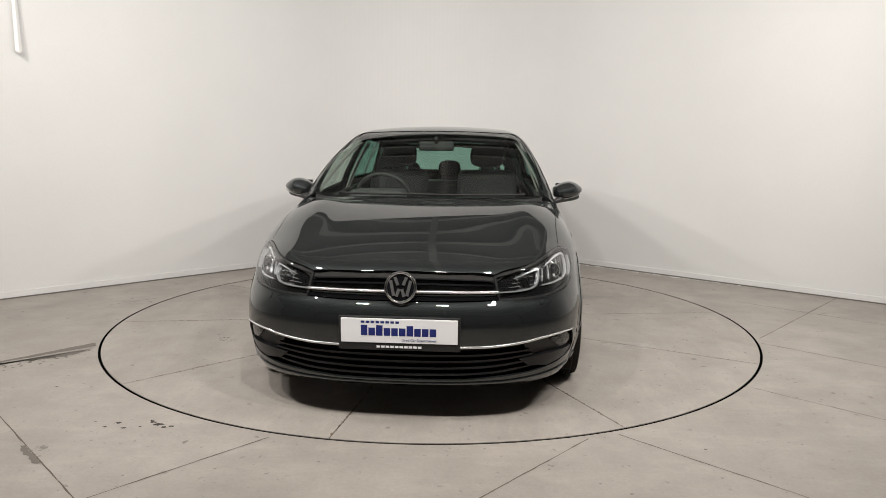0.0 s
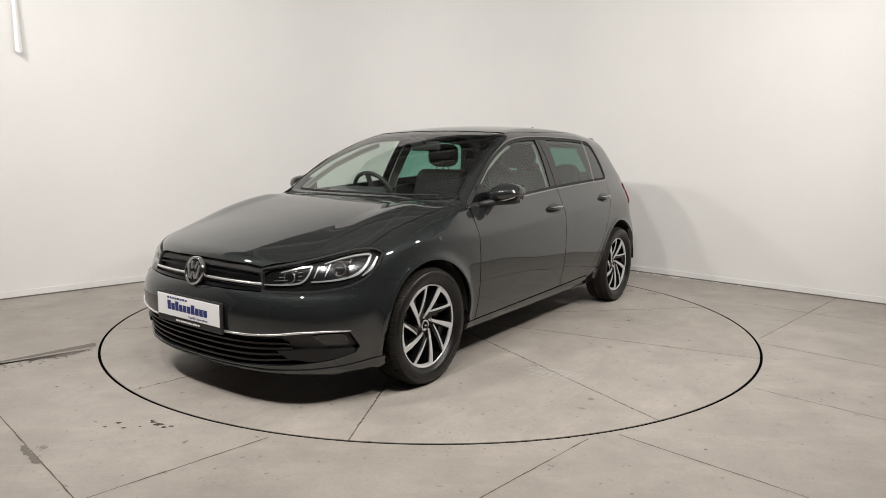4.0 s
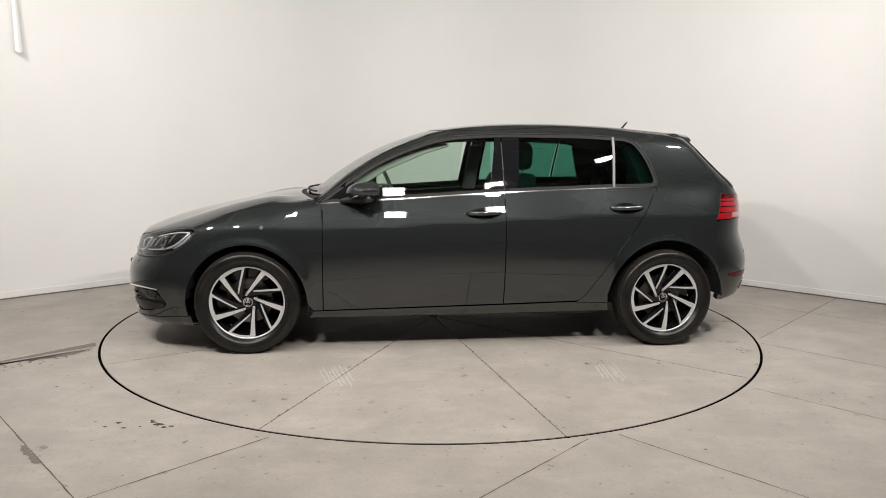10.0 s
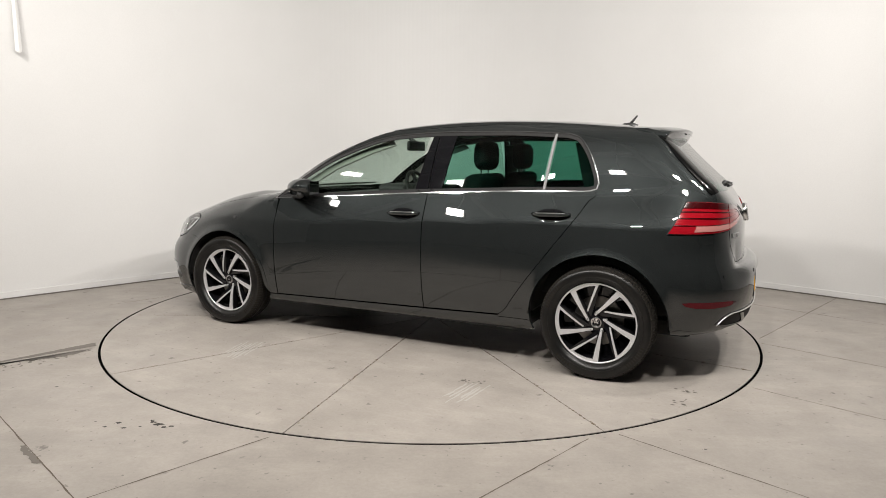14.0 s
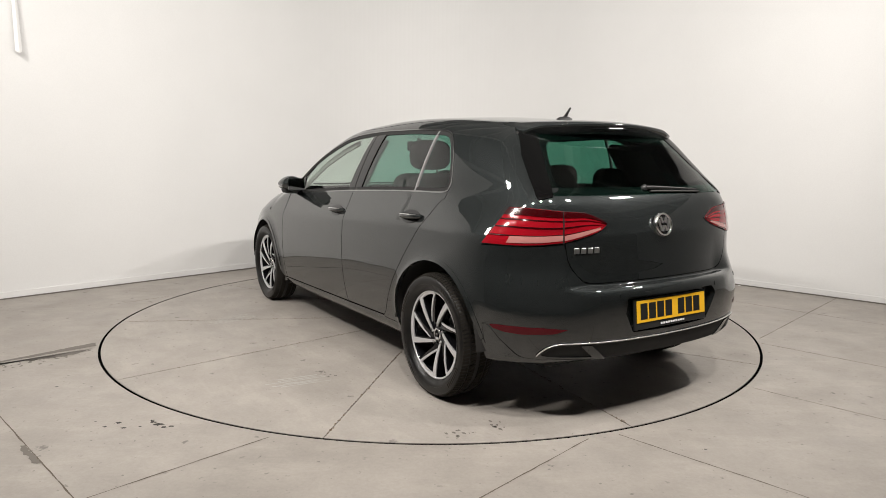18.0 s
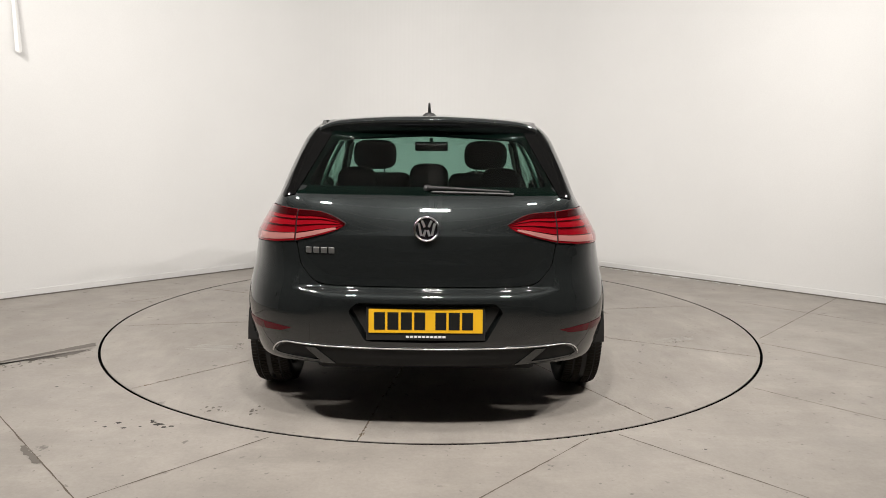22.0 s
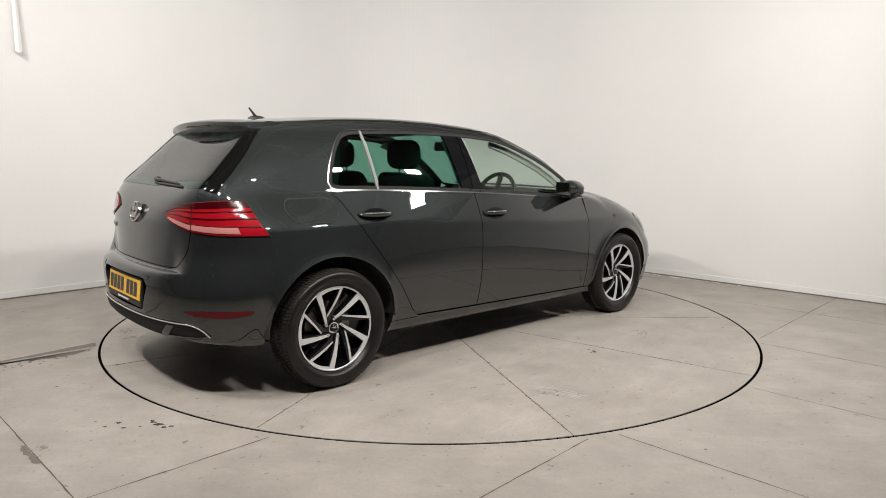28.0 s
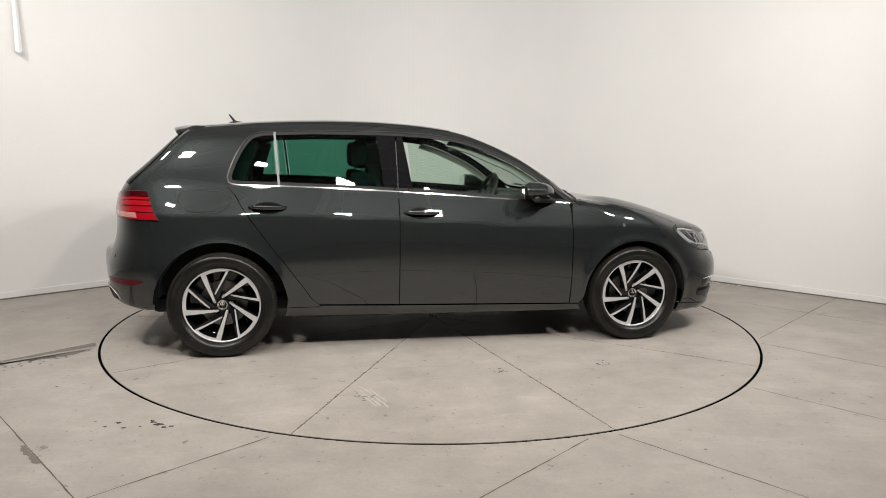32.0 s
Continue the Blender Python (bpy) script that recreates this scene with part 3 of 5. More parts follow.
def wedge(a0, a1):
    bm = bmesh.new()
    g = 0.0026
    n = 20
    rs = [0.35, 0.7, 1.05, 1.4, 1.75, 2.05, RING - 0.010]
    rows = []
    for r in rs:
        row = []
        for k in range(n + 1):
            a = radians(a0) + g / r + (radians(a1 - a0) - 2 * g / r) * k / n
            row.append(bm.verts.new((r * math.cos(a), r * math.sin(a), 0.0)))
        rows.append(row)
    for p, q in zip(rows, rows[1:]):
        for k in range(n):
            bm.faces.new((p[k], q[k], q[k + 1], p[k + 1]))
    tip = bm.verts.new((0.02 * math.cos(radians((a0 + a1) / 2)), 0.02 * math.sin(radians((a0 + a1) / 2)), 0.0))
    for k in range(n):
        bm.faces.new((tip, rows[0][k], rows[0][k + 1]))
    rim = [e for e in bm.edges if e.is_boundary]
    ext = bmesh.ops.extrude_edge_only(bm, edges=rim)["geom"]
    for v in ext:
        if isinstance(v, bmesh.types.BMVert):
            v.co.z -= 0.012
    bmesh.ops.recalc_face_normals(bm, faces=bm.faces[:])
    return bm


for a0, a1 in zip(CUTS, CUTS[1:] + [CUTS[0] + 360]):
    part("wedge_slab", wedge(a0, a1), M_TABLE, turntable)
# crumbled edges along the cuts
bm = bmesh.new()
for a in CUTS:
    c, sn = math.cos(radians(a)), math.sin(radians(a))
    for k in range(70):
        r, o = rnd.uniform(0.5, RING - 0.03), rnd.gauss(0, 0.0035)
        w, h = rnd.uniform(0.004, 0.014), rnd.uniform(0.0015, 0.0045)
        ring = [bm.verts.new(((r + w * rnd.uniform(0.6, 1.3) * math.cos(t)) * c - (o + h * rnd.uniform(0.6, 1.3) * math.sin(t)) * sn,
                              (r + w * rnd.uniform(0.6, 1.3) * math.cos(t)) * sn + (o + h * rnd.uniform(0.6, 1.3) * math.sin(t)) * c, 0.0008)) for t in (j * math.pi / 4 for j in range(8))]
        bm.faces.new(ring)
tagged(part("cut_chips", bm, M_GROOVE, turntable, "crumbled tan edges along the cuts"), kind="stuff")
# combed scuffs and small marks on the slabs
for cx, cy, turn, m in ((0.67, 1.37, 14, 7), (-0.87, 1.42, -6, 6), (-0.60, -1.60, 20, 4)):
    for k in range(m):
        o = (k - m / 2) * 0.024 + rnd.uniform(-0.006, 0.006)
        L = rnd.uniform(0.12, 0.20)
        c, s = math.cos(radians(turn)), math.sin(radians(turn))
        q = ragged([(o - 0.004, -L), (o + 0.004, -L), (o + 0.006, L * rnd.uniform(0.2, 1.0)), (o - 0.006, L * rnd.uniform(0.2, 1.0))], 0.004, 0.03, rnd)
        flat_part("scuff_mark", [(cx + x * c - y * s, cy + x * s + y * c) for x, y in q], 0.0010, M_SCUFF, turntable, "pale combed scuff")
for mx, my in ((-0.66, -1.63), (0.80, -1.31), (0.13, -1.35), (-1.89, 1.03), (-1.91, 0.85), (-0.83, 1.22)):
    for k in range(rnd.randint(9, 13)):
        cx, cy, w = mx + rnd.gauss(0, 0.035), my + rnd.gauss(0, 0.022), rnd.uniform(0.003, 0.011)
        flat_part("stain", [(cx + w * rnd.uniform(0.4, 1.6) * math.cos(b), cy + w * rnd.uniform(0.4, 1.2) * math.sin(b)) for b in (i * math.pi / 5 for i in range(10))], 0.0010, M_STAIN, turntable, "small dark stain")

# ---------------------------------------------------------------- the car
car = tagged(new("car"), "dark grey five-door hatchback standing on the turntable", "car")
rig = Matrix.Translation(OFF)


def arch(ax, r, a0, a1, n=18):
    return [(ax + r * math.cos(radians(a0 + (a1 - a0) * k / n)), HUB_Z + r * math.sin(radians(a0 + (a1 - a0) * k / n))) for k in range(n + 1)]


def xz_of_top(q):
    p = on_top(np.array(q, float))
    return [(a, c) for a, b, c in p]


def xz_of_rear(q):
    p = on_rear(np.array(q, float))
    return [(a, c) for a, b, c in p]


def nose_of_side(q):
    p = on_side(np.array(q, float))
    return [(math.atan2(b, a - 1.0), c) for a, b, c in p]


def stern_of_side(q):
    p = on_side(np.array(q, float))
    return [(math.atan2(b, -a - 1.0), c) for a, b, c in p]


def stern_of_rear(q):
    p = on_rear(np.array(q, float))
    return [(math.atan2(b, -a - 1.0), c) for a, b, c in p]


def sym(half):
    """A closed outline from its half on the left side, listed from the middle to the middle; the side coordinate comes first."""
    return half + [(-a, b) for a, b in half[::-1] if abs(a) > 1e-6]


def symy(half):
    return half + [(a, -b) for a, b in half[::-1] if abs(b) > 1e-6]


def curve(pairs, n):
    """n + 1 points on a smooth line through (u, v) pairs."""
    t = np.concatenate([[0], np.cumsum(np.hypot(*np.diff(np.array(pairs), axis=0).T))])
    fu, fv = pchip(list(zip(t, [p[0] for p in pairs]))), pchip(list(zip(t, [p[1] for p in pairs])))
    return [(float(fu(q)), float(fv(q))) for q in np.linspace(0, t[-1], n + 1)]


ARCH_F, ARCH_R = 0.362, 0.384
# outline of all side glass together
BELT = [(0.905, 0.915), (0.7, 0.928), (0.341, 0.951), (-0.166, 0.985), (-0.6, 1.007), (-0.969, 1.022), (-1.2, 1.027)]
C_EDGE = [(-1.2, 1.027), (-1.255, 1.035), (-1.272, 1.06), (-1.25, 1.14), (-1.17, 1.288), (-1.13, 1.325), (-1.07, 1.343)]
TOPLINE = [(-1.07, 1.343), (-0.7, 1.357), (-0.36, 1.357), (-0.009, 1.341), (0.166, 1.314), (0.341, 1.257), (0.517, 1.18), (0.695, 1.07), (0.838, 0.967), (0.905, 0.915)]
DLO = curve(BELT, 24)[:-1] + curve(C_EDGE, 14)[:-1] + curve(TOPLINE, 30)[:-1]

# windscreen, bonnet and roof edges, seen from above
SCREEN_SIDE = [(0.875, 0.725), (0.7, 0.70), (0.45, 0.655), (0.22, 0.60), (0.11, 0.568)]
SCREEN_FOOT = [(1.035, 0.0), (1.01, 0.3), (0.95, 0.56), (0.905, 0.68), (0.875, 0.725)]
SCREEN_HEAD = [(0.11, 0.568), (0.135, 0.45), (0.155, 0.25), (0.165, 0.0)]
ROOF_SIDE = [(0.11, 0.568), (-0.2, 0.575), (-0.6, 0.568), (-1.0, 0.55), (-1.3, 0.525), (-1.5, 0.50)]
HL_TOP = [(0.375, 0.672), (0.55, 0.712), (0.70, 0.746), (0.80, 0.761), (0.86, 0.760), (0.905, 0.738)]
HL_LOW = [(0.385, 0.571), (0.55, 0.574), (0.70, 0.588), (0.80, 0.618), (0.88, 0.69)]
GR_TOP = [(-0.375, 0.671), (-0.2, 0.683), (0.0, 0.687), (0.2, 0.683), (0.375, 0.671)]
GR_LOW = [(-0.385, 0.571), (-0.2, 0.567), (0.0, 0.566), (0.2, 0.567), (0.385, 0.571)]


def xy_of_nose(q):
    return [(float(a), float(b)) for a, b, c in on_nose(np.array(q, float))]


def xz_of_nose(q):
    return [(float(a), float(c)) for a, b, c in on_nose(np.array(q, float))]


BONNET_LAMP = xy_of_nose([(0.83, 0.763), (0.80, 0.763), (0.70, 0.748), (0.55, 0.714), (0.375, 0.674)])
BONNET_FRONT = xy_of_nose([(0.375, 0.674), (0.2, 0.686), (0.1, 0.689), (0.0, 0.690)])
BONNET_SIDE = [(0.935, 0.735), (1.1, 0.752), (1.3, 0.755), (1.5, 0.742), BONNET_LAMP[0]]
BONNET_BACK = [(1.065, 0.0), (1.04, 0.3), (0.985, 0.56), (0.935, 0.735)]

# tailgate, seen from behind
GATE = [(0.0, 0.650), (0.40, 0.651), (0.46, 0.656), (0.487, 0.670), (0.532, 0.720), (0.549, 0.748), (0.558, 0.80), (0.568, 0.86), (0.585, 0.975), (0.640, 1.003), (0.652, 1.03), (0.624, 1.13), (0.597, 1.22), (0.555, 1.31), (0.515, 1.335), (0.0, 1.365)]

# --- upper body side: screen pillar, roof rail, rear pillar and quarter panel with the wheel arch
GATE_EDGE = xz_of_rear([(0.649, 1.018), (0.620, 1.13), (0.593, 1.22), (0.551, 1.31)])
rail = xz_of_top(curve(SCREEN_SIDE, 14)) + xz_of_top(curve(ROOF_SIDE, 18))[1:]
door_back = curve([(-1.262, 1.0), (-1.24, 0.985), (-1.19, 0.905), (-1.07, 0.735), (-0.9, 0.505), (-0.82, 0.39), (-0.775, 0.325), (-0.74, 0.300)], 24)
# the quarter's inner border follows the glass
inner = [p for p in DLO]
k_rear = min(range(len(inner)), key=lambda i: abs(inner[i][0] + 1.262) + abs(inner[i][1] - 1.037))
path = inner[k_rear:] + [(0.94, 0.905)]
SIDE = rail + GATE_EDGE[::-1] + xz_of_rear([(0.60, 0.985), (0.585, 0.9), (0.572, 0.83)]) + [(-1.655, 0.815), (-1.615, 0.72), (-1.572, 0.60)] \
    + [(-AXR - ARCH_R * math.cos(radians(a)), HUB_Z + ARCH_R * math.sin(radians(a))) for a in range(50, 178, 5)] \
    + [(-0.935, 0.285), (-0.735, 0.285)] + [(x - 0.004, z) for x, z in door_back[::-1]] + path
skin("side_panel", SIDE, on_side, M_PAINT, car, step=0.028)

FENDER = xz_of_top(curve(BONNET_SIDE, 16))[:-1] + xz_of_nose([(0.83, 0.766), (0.87, 0.76), (0.913, 0.741), (0.888, 0.688), (0.808, 0.613)]) + [(1.66, 0.618)] \
    + [(AXF + ARCH_F * math.cos(radians(a)), HUB_Z + ARCH_F * math.sin(radians(a))) for a in range(52, 184, 4)] \
    + [(0.93, 0.262), (0.875, 0.262), (0.873, 0.8), (0.885, 0.905)]
fender = skin("front_wing", FENDER, on_side, M_PAINT, car, step=0.028)

belt_f = [(0.868, 0.917)] + [p for p in curve(BELT, 40) if -0.245 < p[0] < 0.86]
belt_r = [(-0.256, 0.990)] + [p for p in curve(BELT, 40) if p[0] < -0.262] + [(-1.262, 1.03)]
FDOOR = belt_f + [(-0.25, 0.99), (-0.25, 0.6), (-0.25, 0.288), (0.868, 0.264), (0.868, 0.6), (0.868, 0.8)]
RDOOR = belt_r + [(x + 0.001, z) for x, z in door_back] + [(-0.73, 0.300), (-0.256, 0.288), (-0.256, 0.6)]
front_door = skin("front_door", FDOOR, on_side, M_PAINT, car, step=0.028)
rear_door = skin("rear_door", RDOOR, on_side, M_PAINT, car, step=0.028)
SILL = [(0.93, 0.253), (-0.3, 0.277), (-0.735, 0.289), (-0.735, 0.28), (-0.935, 0.28), (-0.95, 0.225), (0.0, 0.215), (0.955, 0.21)]
skin("sill", SILL, on_side, M_PAINT, car, step=0.03, out=-0.002)

# glass
FRONT_GLASS = curve([p for p in BELT if p[0] > -0.1] + [(-0.162, 0.985)], 16) + [p for p in curve(TOPLINE, 40) if p[0] > -0.21][:-1]
skin("front_window", FRONT_GLASS, on_side, M_GLASS, front_door, "clear green-tinted door glass", step=0.05, out=-0.006, thick=0.0)
REAR_GLASS = [(-0.335, 0.995), (-0.6, 1.007), (-0.957, 1.021), (-0.985, 1.347), (-0.7, 1.357), (-0.372, 1.357)]
skin("rear_window", REAR_GLASS, on_side, M_TINT, rear_door, "dark privacy glass", step=0.05, out=-0.006, thick=0.0)
QUARTER_GLASS = [(-0.985, 1.022), (-1.2, 1.027)] + curve(C_EDGE, 10) + [(-1.012, 1.346)]
skin("quarter_window", QUARTER_GLASS, on_side, M_TINT, rear_door, "dark privacy glass", step=0.05, out=-0.006, thick=0.0)
skin("pillar_cover", [(-0.16, 0.985), (-0.249, 0.991), (-0.249, 1.357), (-0.215, 1.357)], on_side, M_GLOSSBLACK, front_door, "gloss black pillar cover", step=0.04, out=-0.002)
skin("pillar_cover", [(-0.257, 0.991), (-0.34, 0.995), (-0.376, 1.357), (-0.257, 1.357)], on_side, M_GLOSSBLACK, rear_door, "gloss black pillar cover", step=0.04, out=-0.002)
skin("window_divider", [(-0.965, 1.021), (-0.979, 1.022), (-1.006, 1.346), (-0.992, 1.347)], on_side, M_SATIN, rear_door, "satin grey window divider", step=0.04, out=-0.001)
skin("mirror_triangle", [(0.90, 0.916), (0.66, 0.931), (0.64, 0.985), (0.70, 1.066), (0.838, 0.967)], on_side, M_GLOSSBLACK, front_door, "gloss black corner piece", step=0.04, out=-0.002)
# the bright frame is wider along the belt than over the doors
wide, slim = grown(DLO, 0.0060), grown(DLO, 0.0036)
FRAME = []
for (x0, z0), (x1, z1), (xd, zd) in zip(wide, slim, DLO):
    w = min(1.0, max(0.0, (zd - float(np.interp(-xd, [-p[0] for p in BELT], [p[1] for p in BELT])) - 0.06) / 0.1))
    FRAME.append((x0 + (x1 - x0) * w, z0 + (z1 - z0) * w))
skin("window_seal", grown(DLO, -0.001), on_side, M_SEAL, car, "black strip for the shaded gap round the lamp inside the window frame", step=0.03, out=-0.002, thick=0.006, holes=[grown(DLO, -0.021)])
skin("window_trim", FRAME, on_side, M_FRAME, car, "thin bright chrome frame round the side windows", step=0.03, out=0.002, thick=0.005, holes=[grown(DLO, -0.002)])

screen = symy(curve(SCREEN_FOOT, 20) + curve(SCREEN_SIDE, 16)[1:] + curve(SCREEN_HEAD, 12)[1:])
windscreen = skin("windscreen", grown(screen, -0.004), on_top, M_WINDSCREEN, car, "clear green-tinted windscreen", both=False, step=0.06, out=-0.003, thick=0.0)
skin("windscreen_border", grown(screen, -0.002), on_top, M_GLOSSBLACK, car, "black edge round the windscreen", both=False, step=0.05, out=-0.004, thick=0.004, holes=[grown(screen, -0.02)])
roof = skin("roof", symy(curve(SCREEN_HEAD, 12)[::-1] + [(x, y - 0.004) for x, y in curve(ROOF_SIDE, 20)[0:]] + [(-1.515, 0.3), (-1.52, 0.0)]), on_top, M_PAINT, car, both=False, step=0.04)
bonnet = skin("bonnet", grown(symy(curve(BONNET_BACK, 14) + curve(BONNET_SIDE, 16)[1:] + curve(BONNET_LAMP, 8)[1:] + curve(BONNET_FRONT, 8)[1:]), -0.003), on_top, M_PAINT, car, both=False, step=0.03, thick=0.02)

gate_glass = rounded(sym([(0.0, 1.036), (0.622, 1.040), (0.50, 1.318), (0.0, 1.345)]), 0.05)
GATE_OUT = sym(curve(GATE, 44))
tailgate = skin("tailgate", GATE_OUT, on_rear, M_PAINT, car, both=False, step=0.018, holes=[grown(gate_glass, -0.035)])
skin("rear_screen", gate_glass, on_rear, M_SCREEN, tailgate, "dark privacy glass of the tailgate", both=False, step=0.05, out=0.002, thick=0.0)
skin("screen_border", grown(gate_glass, -0.004), on_rear, M_GLOSSBLACK, tailgate, "black printed edge of the rear screen", both=False, step=0.04, out=0.0, thick=0.004, holes=[rounded(sym([(0.0, 1.068), (0.545, 1.072), (0.435, 1.285), (0.0, 1.305)]), 0.05)])

# bumpers
FRONT_TOP = [(0.0, 0.562), (0.2, 0.562), (0.385, 0.566), (0.55, 0.569), (0.7, 0.582), (0.8, 0.612), (0.86, 0.66)]
seam = nose_of_side([(1.70, 0.63), (1.66, 0.6165), (1.60, 0.6045)])
front_arch = nose_of_side([(AXF + ARCH_F * math.cos(radians(a)), HUB_Z + ARCH_F * math.sin(radians(a))) for a in (51.6, 47, *range(41, -24, -6))])
FB = curve(FRONT_TOP[:-1], 24) + seam + front_arch + [(1.0, 0.168), (0.6, 0.165), (0.3, 0.165), (0.0, 0.165)]
GRILLE_LOW = sym([(0.0, 0.360), (0.30, 0.361), (0.46, 0.374), (0.56, 0.388), (0.65, 0.393), (0.745, 0.388), (0.785, 0.31), (0.77, 0.28), (0.68, 0.252), (0.5, 0.225), (0.25, 0.205), (0.0, 0.203)])
front_bumper = skin("front_bumper", sym(FB), on_nose, M_PAINT, car, both=False, step=0.018, holes=[GRILLE_LOW])
skin("lower_grille", grown(GRILLE_LOW, 0.02), on_nose, M_BLACK, front_bumper, "black lower grille", both=False, step=0.05, out=-0.045, thick=0.0)

BACK_EDGE = stern_of_rear([(0.0, 0.646), (0.40, 0.647), (0.463, 0.652), (0.491, 0.667), (0.537, 0.717), (0.554, 0.746), (0.562, 0.79), (0.57, 0.83)])
rear_seam = stern_of_side([(-1.655, 0.812), (-1.611, 0.72), (-1.569, 0.60)])
rear_arch = stern_of_side([(-AXR - ARCH_R * math.cos(radians(a)), HUB_Z + ARCH_R * math.sin(radians(a))) for a in (49.7, 45, *range(39, -4, -6))])
RB = BACK_EDGE + rear_seam + rear_arch + [(0.8, 0.28), (0.45, 0.30), (0.0, 0.31)]
RECESS = rounded(sym([(0.0, 0.592), (0.265, 0.592), (0.298, 0.555), (0.235, 0.425), (0.0, 0.42)]), 0.012, 3)
rear_bumper = skin("rear_bumper", sym(RB), on_stern, M_PAINT, car, both=False, step=0.013, holes=[RECESS], thick=0.03)


# dark inner skin behind the shut lines, underbody and wheel housings
LINER = [(0.96, 0.24), (0.93, 0.88), (0.4, 0.93), (-0.3, 0.96), (-1.2, 0.99), (-1.25, 0.9), (-1.0, 0.72), (-0.93, 0.5), (-0.92, 0.24)]
skin("inner_skin", LINER, on_side, M_UNDER, car, "black inner door skin", step=0.06, out=-0.03, thick=0.0)
part("underbody", box_bm(-1.78, 1.95, -0.52, 0.52, 0.205, 0.30, 0.03), M_UNDER, car, "black underbody")
part("underbody", box_bm(-0.9, 0.9, -0.8, 0.8, 0.205, 0.30, 0.03), M_UNDER, car, "black underbody between the wheels")


def wheel_housing(ax, side):
    bm = bmesh.new()
    rows = []
    r_in = ARCH_F if ax > 0 else ARCH_R
    for k in range(25):
        a = radians(2 + 176 * k / 24)
        c, s = math.cos(a), math.sin(a)
        rows.append([bm.verts.new((ax + r * c, side * y, HUB_Z + r * s)) for r, y in ((r_in + 0.002, 0.862), (r_in + 0.012, 0.80), (r_in + 0.012, 0.52), (0.02, 0.50))])
    for p, q in zip(rows, rows[1:]):
        for k in range(3):
            bm.faces.new((p[k], q[k], q[k + 1], p[k + 1]))
    part("wheel_housing", bm, M_UNDER, car, "black wheel arch lining", smooth=True)


for ax in (AXF, -AXR):
    for side in (1, -1):
        wheel_housing(ax, side)
# raised lip round each wheel arch
for ax, r, a0, a1 in ((AXF, ARCH_F, 8, 176), (-AXR, ARCH_R, 6, 172)):
    skin("arch_lip", arch(ax, r - 0.001, a0, a1, 40) + arch(ax, r + 0.020, a1, a0, 40), on_side, M_PAINT, car, "grey lip round the wheel arch", step=0.02, out=0.0022, thick=0.012)


def band(poly_top, poly_low, f0, f1, n=16):
    """A strip between two edges, from fraction f0 to f1 of the height between them (0 below)."""
    t, l = np.array(curve(poly_top, n)), np.array(curve(poly_low, n))
    return np.vstack([l + (t - l) * f0, (l + (t - l) * f1)[::-1]])


# ---------------------------------------------------------------- headlamps
HEADLAMP = rounded(curve(HL_TOP, 16) + curve(HL_LOW, 16)[::-1], 0.004, 2)
headlamp = skin("headlamp", HEADLAMP, on_nose, M_SHELL, car, "dark headlamp with two lens units behind a clear cover", step=0.025, out=-0.022)
# black rim drawn for the shade in the gap round the headlamp
skin("lamp_gap_strip", grown(HEADLAMP, 0.004), on_nose, M_SEAL, headlamp, "black strip for the shaded gap round the lamp", step=0.03, out=-0.001, thick=0.03, holes=[grown(HEADLAMP, -0.005)])
skin("lamp_cover", HEADLAMP, on_nose, M_CLEAR, headlamp, "clear lamp cover", step=0.03, out=0.004, thick=0.0)


def ribbon(points, widths, n=18):
    """The outline of a strip along a smooth line; the first coordinate is an angle at about 1.1 m."""
    p = np.array(curve(points, n)) * (1.1, 1.0)
    d = np.gradient(p, axis=0)
    d /= np.hypot(d[:, 0], d[:, 1])[:, None]
    w = np.interp(np.linspace(0, 1, n + 1), np.linspace(0, 1, len(widths)), widths)[:, None] / 2
    nrm = np.stack([-d[:, 1], d[:, 0]], axis=1)
    return np.vstack([p + nrm * w, (p - nrm * w)[::-1]]) / (1.1, 1.0)


for line, widths, out in (([(0.385, 0.602), (0.47, 0.605), (0.545, 0.617), (0.575, 0.648), (0.590, 0.694)], (0.006, 0.007, 0.008, 0.009, 0.006), -0.012),
                          ([(0.588, 0.696), (0.55, 0.690), (0.50, 0.676), (0.46, 0.662)], (0.007, 0.006, 0.004), -0.012),
                          ([(0.590, 0.622), (0.68, 0.628), (0.765, 0.645), (0.818, 0.684), (0.848, 0.738)], (0.006, 0.008, 0.011, 0.014, 0.011), -0.012),
                          ([(0.842, 0.741), (0.78, 0.738), (0.70, 0.724), (0.64, 0.706)], (0.009, 0.007, 0.004), -0.012),
                          ([(0.80, 0.640), (0.842, 0.672), (0.875, 0.722)], (0.006, 0.014, 0.010), -0.004)):
    skin("light_guide", ribbon(line, widths), on_nose, M_GUIDE, headlamp, "bright light strip", step=0.02, out=out, thick=0.012)
for k in range(4):
    u = 0.60 + 0.045 * k
    skin("lamp_fin", ribbon([(u, 0.640 + 0.006 * k), (u + 0.02, 0.70 + 0.009 * k)], (0.003, 0.003), 6), on_nose, M_GUIDE, headlamp, "thin bright fin", step=0.02, out=-0.016, thick=0.006)
for k in range(3):
    z = 0.622 + 0.018 * k
    skin("lamp_fin", ribbon([(0.43 + 0.02 * k, z), (0.55, z + 0.010)], (0.0025, 0.0025), 6), on_nose, M_GUIDE, headlamp, "thin bright fin", step=0.02, out=-0.017, thick=0.006)
M_REFLECT = shader("bright_lamp_reflector", (0.78, 0.78, 0.79), 0.1, 1.0)
